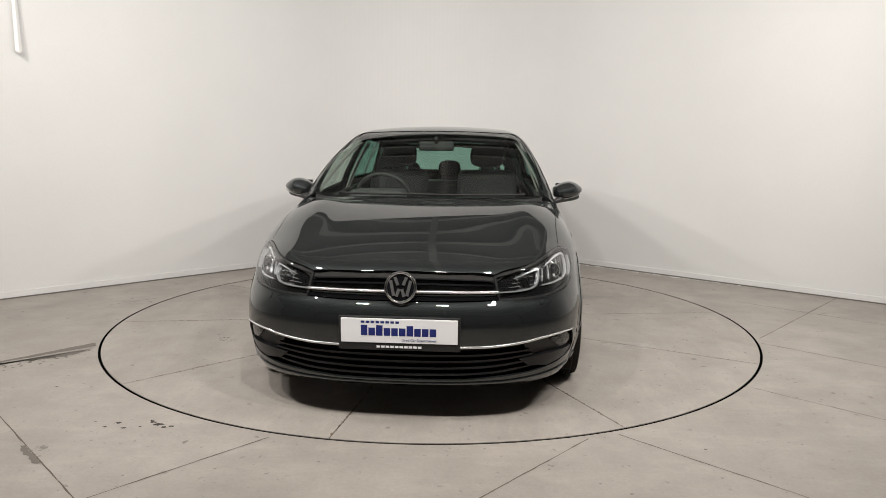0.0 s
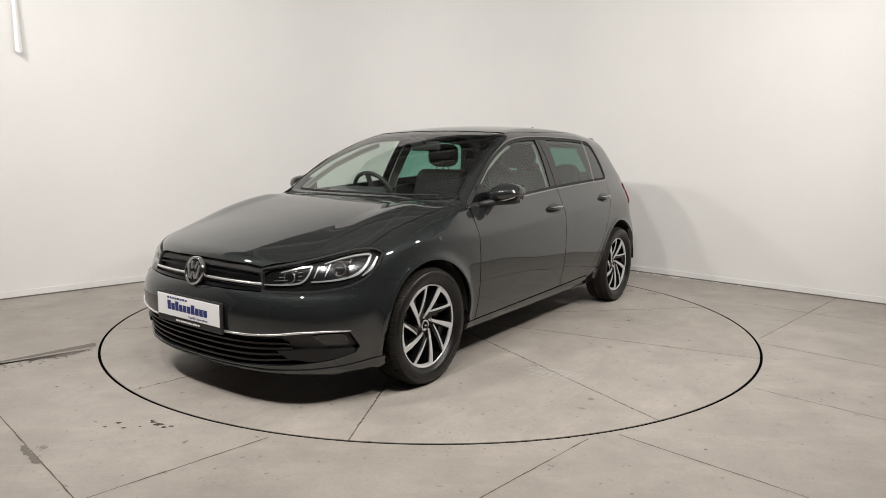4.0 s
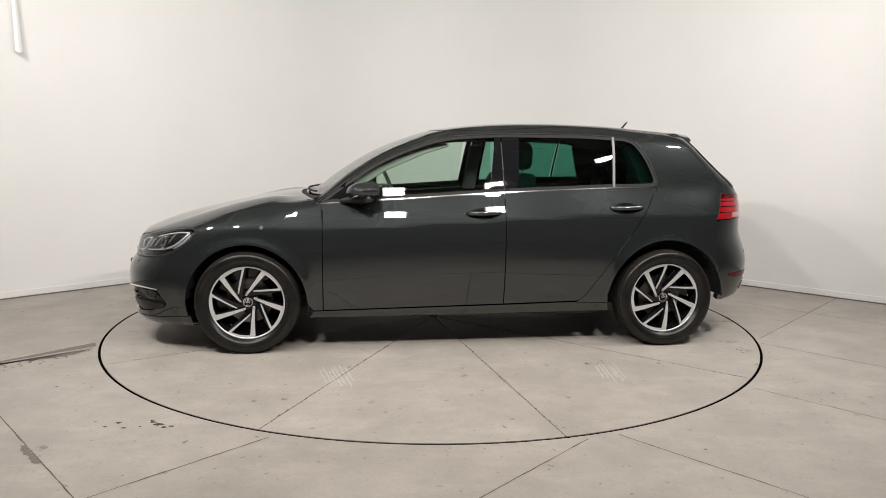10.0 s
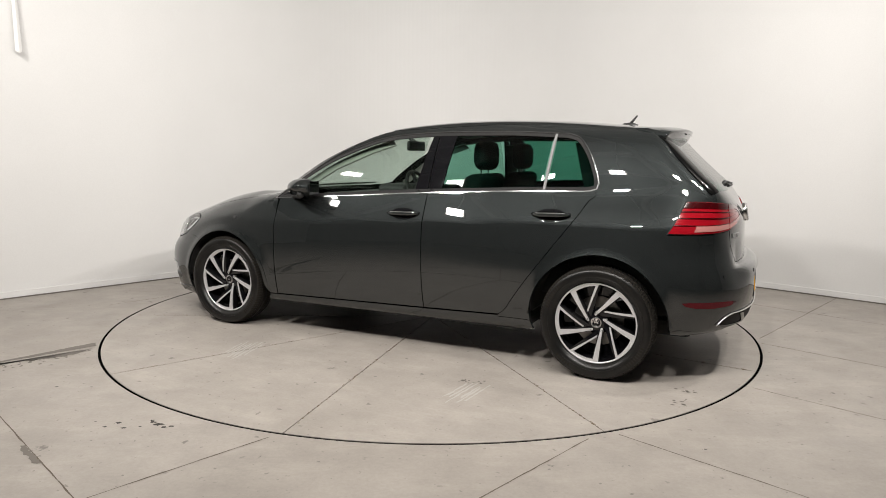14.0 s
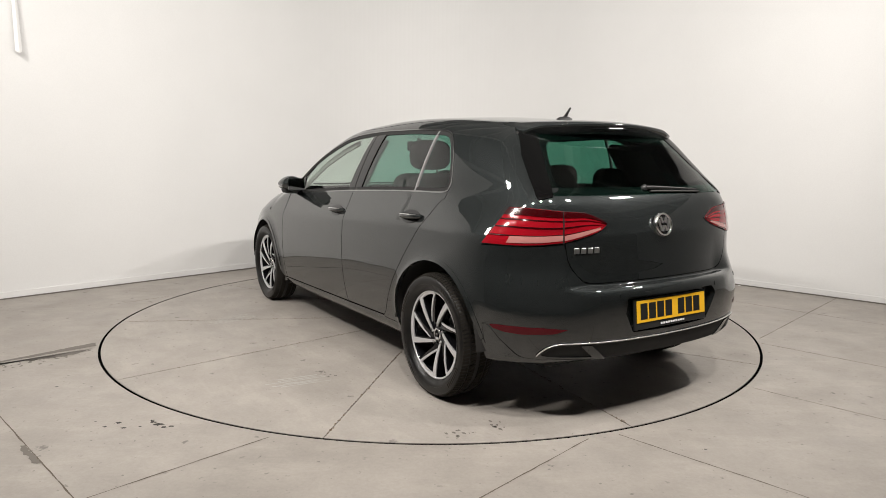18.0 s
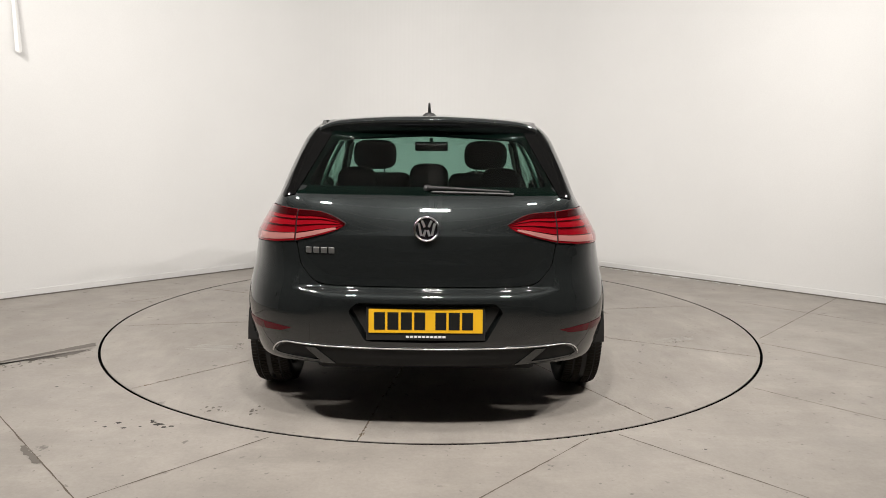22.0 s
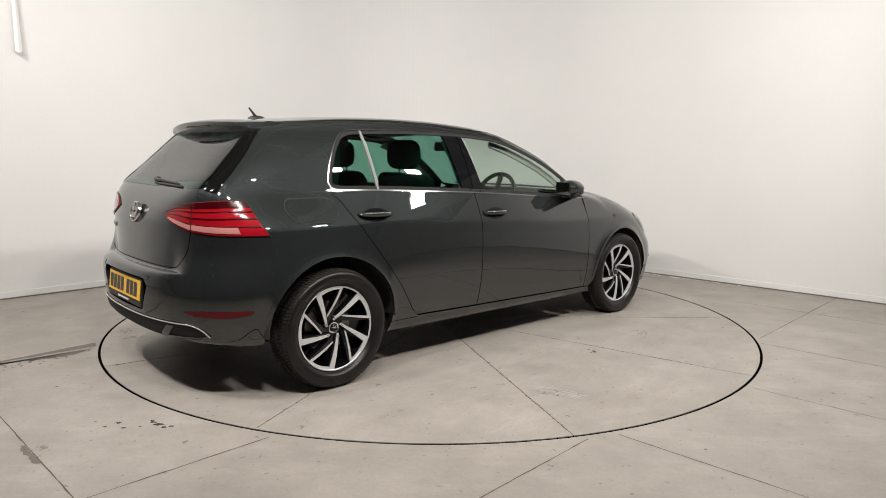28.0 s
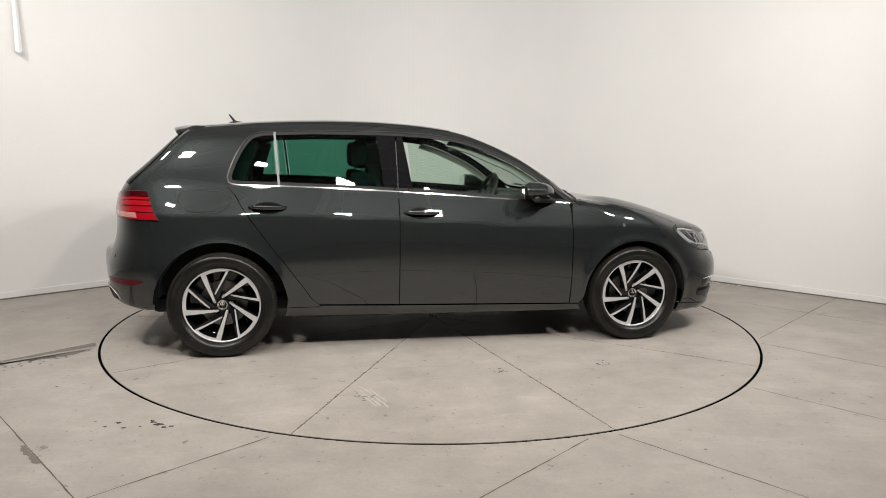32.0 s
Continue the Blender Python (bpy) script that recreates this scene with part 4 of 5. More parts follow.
for a, z, r in ((0.500, 0.643, 0.026), (0.705, 0.682, 0.032)):
    p = on_nose(np.array([(a, z)]))
    n = Vector(skin_normal(p)[0])
    p = Vector(p[0]) - n * 0.026
    for s, owner in ((1, headlamp[0]), (-1, headlamp[1])):
        q = Vector((n.x + 0.6, n.y * s, n.z)).to_track_quat("Z", "Y").to_matrix().to_4x4()
        m = Matrix.Translation((p.x, p.y * s, p.z)) @ q
        lens = moved(lathe_bm([(r * 0.95, 0.0), (r * 0.9, 0.012), (r * 0.8, 0.013), (r * 0.75, 0.006), (r * 0.6, 0.014), (r * 0.35, 0.020), (0.0, 0.022)], 24, "z"), m)
        part("lens_unit", lens, M_GLOSSBLACK, owner, "round lens unit", smooth=True)
        part("lens_ring", moved(lathe_bm([(r * 0.95, 0.012), (r * 1.02, 0.015), (r * 1.08, 0.010), (r * 1.08, 0.0)], 24, "z"), m), M_REFLECT, owner, "bright ring round the lens", smooth=True)
        part("lens_frame", moved(box_bm(-r * 1.5, r * 1.5, -r * 1.25, r * 1.25, -0.006, 0.005, 0.004, 1), m), M_SHELL, owner, "dark frame behind the lens")
        # small bright facets above and below the lens
        for k in range(5):
            u = (k - 2) * r * 0.56
            for v in (-1.12, 1.12):
                f = moved(box_bm(-r * 0.2, r * 0.2, -r * 0.13, r * 0.13, 0.0, 0.005, 0.002, 1), m @ Matrix.Translation((u, v * r, 0.006)) @ Matrix.Rotation(0.5 * (k - 2) / 2, 4, "Y") @ Matrix.Rotation(-0.35 * v, 4, "X"))
                part("lamp_facet", f, M_REFLECT, owner)

# ---------------------------------------------------------------- front end
upper_grille = skin("upper_grille", band(GR_TOP, GR_LOW, 0, 1), on_nose, M_BLACK, car, "black upper grille with a chrome bar", both=False, step=0.03, out=-0.03, thick=0.0)
for f0, f1, out, mat, lab in ((0.0, 0.13, 0.0, M_GLOSSBLACK, "gloss black slat"), (0.22, 0.26, -0.002, M_GLOSSBLACK, "gloss black slat"),
                              (0.60, 0.66, -0.008, M_SLAT, "satin black slat"), (0.80, 0.85, -0.008, M_SLAT, "thin slat")):
    skin("grille_slat", band(GR_TOP, GR_LOW, f0, f1), on_nose, mat, upper_grille, lab, both=False, step=0.025, out=out, thick=0.02)


M_BRIGHT = shader("bright_chrome_strip", (0.72, 0.72, 0.72), 0.22, 0.75)


def bright_line(name, points, project, radius, parent, label, out=0.003, n=48):
    """A rounded bright strip laid along the body through flat (u, v) points."""
    q = project(np.array(curve(points, n)))
    nrm = skin_normal(q)
    pts = [Vector(p) + Vector(v) * out for p, v in zip(q, nrm)]
    return part(name, tube_bm(pts, radius, 10), M_BRIGHT, parent, label, smooth=True)


bright_line("chrome_bar", [(a, z0 + (z1 - z0) * 0.32) for (a, z0), (b, z1) in zip(GR_LOW, GR_TOP)], on_nose, 0.0075, upper_grille, "chrome bar across the grille", 0.001)


def bar(bm, p, q, w, z0, z1):
    """A straight flat bar from p to q in the plane, w wide, from z0 to z1."""
    p, q = Vector(p), Vector(q)
    d = (q - p).normalized()
    n = Vector((-d.y, d.x)) * w / 2
    c = [p + n, p - n, q - n, q + n]
    lo, hi = [bm.verts.new((*v, z0)) for v in c], [bm.verts.new((*v, z1)) for v in c]
    bm.faces.new(hi)
    bm.faces.new(lo[::-1])
    for k in range(4):
        bm.faces.new((lo[k], lo[(k + 1) % 4], hi[(k + 1) % 4], hi[k]))


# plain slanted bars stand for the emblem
EMBLEM = [((e * x0, z0), (e * x1, z1)) for x0, z0, x1, z1 in ((0.62, 0.42, 0.40, -0.52), (0.36, 0.62, 0.16, 0.14), (0.24, -0.56, 0.08, -0.10)) for e in (1, -1)]


def badge(name, centre, r, lean, facing, parent):
    m = Matrix.Translation(centre) @ Matrix.Rotation(radians(90 if facing > 0 else -90), 4, "Z") @ Matrix.Rotation(radians(90 - lean), 4, "X")
    b = part(name, moved(lathe_bm([(0.0, 0.0), (r * 0.84, 0.0), (r * 0.84, -0.012), (0.0, -0.012)], 40, "z"), m), M_GLOSSBLACK, parent, "round black badge with a chrome ring")
    part("badge_ring", moved(lathe_bm([(r * 0.80, -0.004), (r * 0.84, 0.006), (r * 0.92, 0.009), (r, 0.002), (r, -0.014)], 48, "z"), m), M_CHROME, b, "chrome ring", smooth=True)
    bm = bmesh.new()
    for p, q in EMBLEM:
        bar(bm, Vector(p) * r, Vector(q) * r, r * 0.18, -0.002, 0.007)
    part("badge_strokes", moved(bm, m), M_BADGE, b, "slanted chrome bars")


badge("front_badge", (2.146, 0, 0.628), 0.073, 12, 1, car)

# lower grille: slats, chrome strip, fog lamps
LOW_TOP = [(-0.748, 0.388), (-0.65, 0.394), (-0.56, 0.390), (-0.46, 0.376), (-0.30, 0.363), (0.0, 0.362), (0.30, 0.363), (0.46, 0.376), (0.56, 0.390), (0.65, 0.394), (0.748, 0.388)]
bright_line("chrome_strip", [(a, z + 0.004) for a, z in LOW_TOP], on_nose, lambda t: 0.0062 - 0.003 * abs(2 * t - 1) ** 6, front_bumper, "chrome strip over the lower grille", 0.002, 72)
MID_TOP = [(-0.50, 0.345), (-0.3, 0.335), (0, 0.333), (0.3, 0.335), (0.50, 0.345)]
MID_LOW = [(-0.56, 0.245), (-0.3, 0.212), (0, 0.206), (0.3, 0.212), (0.56, 0.245)]
for f in (0.1, 0.36, 0.62, 0.86):
    skin("lower_slat", band(MID_TOP, MID_LOW, f, f + 0.075, 30), on_nose, M_SLAT, front_bumper, "satin black slat", both=False, step=0.025, out=-0.012, thick=0.03)
FOG = [(0.48, 0.362), (0.56, 0.382), (0.65, 0.387), (0.738, 0.382), (0.778, 0.312), (0.762, 0.288), (0.66, 0.300), (0.56, 0.305), (0.50, 0.31)]
skin("fog_lip", [(0.46, 0.296), (0.56, 0.306), (0.66, 0.306), (0.768, 0.300), (0.765, 0.278), (0.72, 0.262), (0.6, 0.243), (0.5, 0.262)], on_nose, M_SLAT, [front_bumper, front_bumper], "black fin below the fog lamp", step=0.02, out=-0.004, thick=0.02)
fog = skin("fog_bezel", rounded(FOG, 0.01, 3), on_nose, M_TRIM, [front_bumper, front_bumper], "black fog lamp surround", step=0.03, out=-0.026, thick=0.02)
FOG_WINDOW = [(0.60, 0.372), (0.655, 0.379), (0.725, 0.374), (0.745, 0.338), (0.725, 0.322), (0.66, 0.326)]
skin("fog_lamp", rounded(FOG_WINDOW, 0.008, 3), on_nose, M_SHELL, [front_bumper, front_bumper], "small fog lamp with a dull reflector", step=0.02, out=-0.020, thick=0.01)
skin("fog_cover", grown(rounded(FOG_WINDOW, 0.008, 3), 0.003), on_nose, M_SMOKE, [front_bumper, front_bumper], "clear fog lamp cover", step=0.02, out=-0.010, thick=0.0)
skin("splitter", sym([(0.0, 0.19), (0.4, 0.195), (0.7, 0.215), (0.9, 0.235), (0.9, 0.165), (0.6, 0.160), (0.0, 0.160)]), on_nose, M_PAINT, front_bumper, "grey lower lip", both=False, step=0.03, out=0.006)


def plate(name, x, z, facing, ground, surround, parent, rows, k=1.0, tilt=0.0):
    """A number plate: rows of bars (y0, y1, z0, z1, material) stand for its writing; k scales it."""
    m = Matrix.Translation((x, 0, z)) @ Matrix.Rotation(0 if facing > 0 else math.pi, 4, "Z") @ Matrix.Rotation(radians(-tilt), 4, "Y") @ Matrix.Diagonal((1, k, k, 1))
    b = part(name, moved(box_bm(-0.012, 0.0, -0.272, 0.272, -0.09, 0.064, 0.004, 2), m), surround, parent)
    part("plate_face", moved(box_bm(0.001, 0.005, -0.26, 0.26, -0.055, 0.055, 0.0015, 1), m), ground, b)
    for y0, y1, z0, z1, mat in rows:
        part("print_bar", moved(box_bm(0.0052, 0.0058, y0, y1, z0, z1), m), mat, b)
    return b


bars = [(-0.17 + 0.034 * k + (0.0), -0.17 + 0.034 * k + 0.029, -0.022, 0.013 + (0.012 if k in (0, 2, 6) else 0), M_BLUE) for k in range(10)]
bars += [(-0.17 + 0.022 * k, -0.17 + 0.022 * k + 0.016, 0.034, 0.044, M_BLUE) for k in range(8)]
bars += [(-0.10 + 0.0205 * k, -0.084 + 0.0205 * k, -0.077, -0.067, M_WHITE) for k in range(10)]
front_plate = plate("number_plate", 2.19, 0.441, 1, M_WHITE, M_BLACK, car, [(y0, y1, z0, z1, mt) for y0, y1, z0, z1, mt in bars])
tagged(front_plate, "white dealer plate with blue bars")
words = bpy.data.curves.new("plate_words", "FONT")
words.body, words.size, words.extrude = "Used Car Supermarket", 0.0165, 0.0003
words_ob = bpy.data.objects.new("plate_words", words)
scene.collection.objects.link(words_ob)
words_mesh = bpy.data.meshes.new_from_object(words_ob.evaluated_get(bpy.context.evaluated_depsgraph_get()))
bpy.data.objects.remove(words_ob)
words_mesh.transform(Matrix.Translation((2.1962, 0.012, 0.441 - 0.045)) @ Matrix.Rotation(radians(90), 4, "Z") @ Matrix.Rotation(radians(90), 4, "X"))
put("plate_words", words_mesh, M_BLUE, front_plate, "small blue words")

for a in (0.562, -0.562):
    skin("parking_sensor", [(a + 0.010 * math.cos(t * math.pi / 5), 0.549 + 0.011 * math.sin(t * math.pi / 5)) for t in range(10)], on_nose, M_PAINT, front_bumper, "round parking sensor", both=False, step=0.02, out=0.002, thick=0.003)
skin("parking_sensor", [(1.23 + 0.012 * math.cos(t * math.pi / 5), 0.773 + 0.012 * math.sin(t * math.pi / 5)) for t in range(10)], on_side, M_BLACK, fender, "round black sensor in the wing", step=0.02, out=0.002, thick=0.003)

# ---------------------------------------------------------------- tail
TO_TOP, TO_LOW = [(0.553, 0.972), (0.62, 0.979), (0.70, 0.984), (0.772, 0.982)], [(0.553, 0.838), (0.66, 0.828), (0.78, 0.823), (0.888, 0.822)]
TI_TOP, TI_LOW = [(0.347, 0.916), (0.40, 0.945), (0.46, 0.964), (0.545, 0.971)], [(0.349, 0.908), (0.38, 0.887), (0.46, 0.861), (0.545, 0.839)]
for top, low, owner, lab in ((TO_TOP, TO_LOW, [car, car], "red tail lamp with dark bands"), (TI_TOP, TI_LOW, [tailgate, tailgate], "red tail lamp on the tailgate")):
    out = band(top, low, 0, 1, 14)
    lamp = skin("tail_lamp", out, on_stern, M_RED, owner, lab, step=0.02, out=0.006)
    strip_parent = lamp if owner[0] is car else owner
    # slightly larger black outline, coloured as the shaded gap round the lamp
    skin("lamp_gap_strip", grown(out, 0.004), on_stern, M_SEAL, strip_parent, "black strip for the shaded gap round the lamp", step=0.03, out=0.002, thick=0.01)
    for f0, f1, mat in ((0.03, 0.20, M_PALE), (0.235, 0.265, M_AMBER), (0.465, 0.50, M_AMBER), (0.665, 0.70, M_AMBER), (0.80, 0.99, M_AMBER)):
        b = band(top, low, f0, f1, 14)
        if mat is M_PALE:
            b = band(top[:-1], low[:-1], 0.06, 0.24, 10) if owner[0] is car else band(top[1:], low[1:], 0.05, 0.22, 10)
        skin("lens_band", b, on_stern, mat, strip_parent, "pale clear band" if mat is M_PALE else "dark red band", step=0.02, out=0.0085, thick=0.003)

badge("rear_badge", (-2.004, 0, 0.900), 0.056, 12, -1, tailgate)
for k in range(4):
    p = on_rear(np.array([(0.512 - 0.034 * k, 0.800)]))
    n = Vector(skin_normal(p)[0])
    m = Matrix.Translation(Vector(p[0]) + n * 0.002) @ n.to_track_quat("Z", "Y").to_matrix().to_4x4()
    part("model_letter_bar", moved(box_bm(-0.013, 0.013, -0.013, 0.013, -0.003, 0.003, 0.002, 1), m), M_BADGE, tailgate, "small chrome bar")

# plate recess, plate, reflectors, black diffuser with a chrome line
skin("plate_recess", grown(RECESS, 0.01), on_stern, M_PAINT, rear_bumper, "grey plate recess", both=False, step=0.03, out=-0.034, thick=0.0)
ybars = []
y = -0.235
for k in range(7):
    y += 0.035 if k == 4 else 0.0
    ybars.append((y, y + 0.05, -0.040, 0.040, M_INK))
    y += 0.061
ybars += [(-0.09 + 0.0185 * k, -0.0755 + 0.0185 * k, -0.077, -0.067, M_WHITE) for k in range(10)]
tagged(plate("number_plate", -2.076, 0.515, -1, M_YELLOW, M_BLACK, car, ybars, 0.93, 6.0), "yellow number plate with black bars")
RF = [(0.53, 0.462), (0.62, 0.470), (0.72, 0.471), (0.80, 0.470), (0.835, 0.466), (0.82, 0.451), (0.77, 0.440), (0.70, 0.437), (0.58, 0.444)]
skin("reflector", rounded(RF, 0.004, 2), on_stern, M_DARKRED, [rear_bumper, rear_bumper], "dark red reflector strip", step=0.03, out=0.003, thick=0.005)
DF = sym([(0.0, 0.388), (0.4, 0.390), (0.55, 0.392), (0.60, 0.372), (0.628, 0.345), (0.60, 0.326), (0.5, 0.317), (0.0, 0.314)])
diffuser = skin("diffuser", DF, on_stern, M_SEAL, rear_bumper, "black lower bumper insert", both=False, step=0.03, out=0.003, thick=0.02)
CH_HALF = [(0.645, 0.338), (0.627, 0.362), (0.588, 0.389), (0.55, 0.398), (0.3, 0.397)]
CH = CH_HALF + [(0.0, 0.395)] + [(-u, v) for u, v in CH_HALF[::-1]]
bright_line("chrome_strip", CH, on_stern, 0.0032, rear_bumper, "chrome line over the lower insert", 0.006, 72)
for e in (1, -1):
    skin("insert_rib", [(e * 0.36, 0.318), (e * 0.41, 0.318), (e * 0.475, 0.386), (e * 0.43, 0.386)], on_stern, M_PAINT, rear_bumper, "grey slanted rib", both=False, step=0.03, out=0.008, thick=0.01)
    skin("insert_lip", [(e * 0.36, 0.318), (e * 0.60, 0.330), (e * 0.625, 0.344), (e * 0.60, 0.337), (e * 0.37, 0.327)], on_stern, M_PAINT, rear_bumper, "grey lip under the insert", both=False, step=0.03, out=0.007, thick=0.01)
for a in (0.30, -0.30, 0.62, -0.62):
    skin("parking_sensor", [(a + 0.011 * math.cos(t * math.pi / 5), 0.598 + 0.011 * math.sin(t * math.pi / 5)) for t in range(10)], on_stern, M_PAINT, rear_bumper, "round parking sensor", both=False, step=0.02, out=0.002, thick=0.003)


# roof spoiler, in one piece from pillar to pillar
def spoiler_bm():
    bm = bmesh.new()
    rows = []
    for k in range(33):
        y = -0.522 + 1.044 * k / 32
        e = abs(y) / 0.522
        z = float(ROOF(-1.45)) - 0.034 * (y / 0.6) ** 2
        back = 1.665 - 0.075 * e ** 2.4
        drop = 0.018 * max(0.0, e - 0.8) ** 2 / 0.04
        sec = [(-1.42, z - 0.002), (-1.48, z + 0.000), (-back + 0.07, z - 0.006 - drop), (-back + 0.012, z - 0.018 - drop), (-back, z - 0.026 - drop), (-back + 0.008, z - 0.036 - drop),
               (-back + 0.022, z - 0.066 - drop), (-back + 0.032, z - 0.076 - drop), (-back + 0.10, z - 0.082 - drop), (-1.42, z - 0.06)]
        rows.append([bm.verts.new((a, y, b)) for a, b in sec])
    for p, q in zip(rows, rows[1:]):
        for k in range(len(p) - 1):
            bm.faces.new((p[k], q[k], q[k + 1], p[k + 1]))
    bm.faces.new(rows[0][::-1])
    bm.faces.new(rows[-1])
    bmesh.ops.recalc_face_normals(bm, faces=bm.faces[:])
    return bm


spoiler = part("spoiler", spoiler_bm(), M_PAINT, tailgate, "grey roof spoiler", smooth=True)
part("brake_light", box_bm(-1.658, -1.64, -0.15, 0.15, 1.350, 1.356, 0.002, 1), M_GLOSSBLACK, tailgate, "narrow high brake light")
for s in (1, -1):
    fin = [(y * s, z) for y, z in ((0.510, 1.338), (0.542, 1.318), (0.590, 1.22), (0.617, 1.13), (0.644, 1.035), (0.640, 1.022), (0.585, 1.034), (0.545, 1.12), (0.485, 1.25), (0.455, 1.315))]
    skin("screen_edge", fin, on_rear, M_EDGE, tailgate, "gloss black edge beside the rear screen", both=False, step=0.02, out=0.004, thick=0.006)

# rear wiper
pts = on_rear(np.array([(0.0, 1.066), (-0.10, 1.063), (-0.22, 1.058), (-0.36, 1.052)]))
part("wiper_arm", tube_bm([Vector(p) + Vector((-0.014, 0, 0.004)) for p in pts], lambda t: 0.010 - 0.005 * t, 8), M_BLACK, tailgate, "black rear wiper arm", smooth=True)
part("wiper_blade", tube_bm([Vector(p) + Vector((-0.008, 0, 0.0)) for p in on_rear(np.array([(-0.02, 1.052), (-0.15, 1.050), (-0.3, 1.047), (-0.38, 1.045)]))], 0.006, 6), M_BLACK, tailgate, "black wiper blade")
part("wiper_cap", moved(lathe_bm([(0.017, -0.02), (0.017, 0.006), (0.012, 0.014), (0.0, 0.015)], 20, "z"), Matrix.Translation(pts[0]) @ Vector((-1, 0, 0.6)).to_track_quat("Z", "Y").to_matrix().to_4x4()), M_BLACK, tailgate, smooth=True)

# aerial
part("aerial_foot", moved(lathe_bm([(0.034, -0.02), (0.034, 0.004), (0.02, 0.014), (0.0, 0.018)], 20, "z"), Matrix.Translation((-1.29, 0, float(ROOF(-1.29)))) @ Matrix.Diagonal((1.6, 1, 1, 1))), M_BLACK, car, "black roof aerial foot", smooth=True)
part("aerial_rod", tube_bm([(-1.29, 0, 1.42), (-1.315, 0, 1.45), (-1.338, 0, 1.478)], lambda t: 0.010 - 0.005 * t, 8), M_BLACK, car, "short black aerial rod", smooth=True)


# ---------------------------------------------------------------- mirrors, handles, wipers, flap
def mirror_form(u, v, s):
    """The mirror housing: u runs round its section, v from the door outwards; the front tapers, the back is upright."""
    w = 1.0 - 0.40 * max(0.0, v) ** 2.2 - 0.10 * max(0.0, -v) ** 2
    c, q = math.cos(u), math.sin(u)
    sgn = lambda a, e: math.copysign(abs(a) ** e, a)
    x = 0.598 + (0.126 * c * w if c > 0 else 0.074 * sgn(c, 0.55)) - 0.022 * v
    z = 0.984 + (0.070 if q > 0 else 0.044) * sgn(q, 0.8) * w + 0.012 * v - (0.012 * v * v if q > 0 else -0.006 * v * v)
    return (x, s * (0.893 + 0.094 * v), z)


def mirror(s):
    bm = bmesh.new()
    rows = []
    for k in range(15):
        t = -1 + 2 * k / 14
        v = math.sin(t * math.pi / 2)
        pinch = max(0.02, math.cos(t * math.pi / 2)) ** 0.35
        cx, cy, cz = 0.615, 0, 1.0
        row = []
        for i in range(28):
            x, y, z = mirror_form(2 * math.pi * i / 28, v, s)
            row.append(bm.verts.new((cx + (x - cx) * pinch, y, cz + (z - cz) * pinch)))
        rows.append(row)
    for p, q in zip(rows, rows[1:]):
        for i in range(28):
            bm.faces.new((p[i], p[(i + 1) % 28], q[(i + 1) % 28], q[i]))
    bm.faces.new(rows[0])
    bm.faces.new(rows[-1])
    bmesh.ops.recalc_face_normals(bm, faces=bm.faces[:])
    return part("door_mirror", bm, M_PAINT, front_door[0 if s > 0 else 1], "grey door mirror housing", smooth=True)


for s in (1, -1):
    owner = front_door[0 if s > 0 else 1]
    mirror(s)
    part("mirror_foot", tube_bm([(0.76, s * 0.795, 0.928), (0.72, s * 0.83, 0.938), (0.65, s * 0.875, 0.945), (0.60, s * 0.93, 0.951), (0.578, s * 0.962, 0.958)], lambda t: 0.016 + 0.014 * t - 0.02 * max(0, t - 0.6), 12), M_BLACK, owner, "black mirror foot", smooth=True)
    part("mirror_glass", moved(box_bm(-0.002, 0.002, -0.068, 0.064, -0.038, 0.048, 0.0015, 1), Matrix.Translation((0.5220, s * 0.890, 0.992)) @ Matrix.Rotation(radians(9 * s), 4, "Z")), M_MIRROR, owner, "mirror glass")
    trim = [mirror_form(-0.85 + 0.02 * k, -0.85 + 0.17 * k, s) for k in range(11)]
    part("mirror_trim", tube_bm([(x + 0.002, y, z - 0.002) for x, y, z in trim], 0.004, 6), M_CHROME, owner, "thin bright line on the mirror", smooth=True)


def handle(x, z, s, owner):
    y = float(on_side(np.array([(x, z)]))[0][1])
    pts = []
    for k in range(13):
        u = -1 + 2 * k / 12
        pts.append((x + 0.108 * u, s * (y + 0.030 * (1 - u ** 4) - 0.004), z + 0.008 * u * -1 * 0.3))
    bm = tube_bm(pts, lambda t: 0.015 - 0.005 * abs(2 * t - 1) ** 2, 10)
    part("door_handle", bm, M_PAINT, owner, "grey door handle with a bright edge", smooth=True)
    part("handle_trim", tube_bm([(p[0], p[1] + s * 0.010, p[2] + 0.009) for p in pts[1:-1]], 0.003, 6), M_CHROME, owner, "thin chrome line on the handle", smooth=True)


for s in (0, 1):
    sg = 1 if s == 0 else -1
    for x, z, owner in ((-0.115, 0.862, front_door[s]), (-1.035, 0.895, rear_door[s])):
        handle(x, z, sg, owner)
# a flat black oval stands for the shade in the body-coloured handle cup
for x, z, owner in ((-0.115, 0.862, front_door), (-1.035, 0.895, rear_door)):
    skin("handle_recess_shade", [(x + 0.085 * math.cos(t * math.pi / 10), z - 0.004 + 0.034 * math.sin(t * math.pi / 10)) for t in range(20)], on_side, M_GLOSSBLACK, owner, "flat black oval for the shade in the handle recess", step=0.02, out=0.003, thick=0.004)

FLAP = rounded([(-1.27, 0.972), (-1.32, 0.986), (-1.53, 0.986), (-1.55, 0.935), (-1.50, 0.875), (-1.31, 0.868), (-1.258, 0.905)], 0.025)
# black outline laid over the paint as the shaded gap round the flap
skin("flap_gap_shade", grown(FLAP, 0.0065), on_side, M_SEAL, car, "", both=False, mirror=True, step=0.02, out=0.0022, thick=0.004)
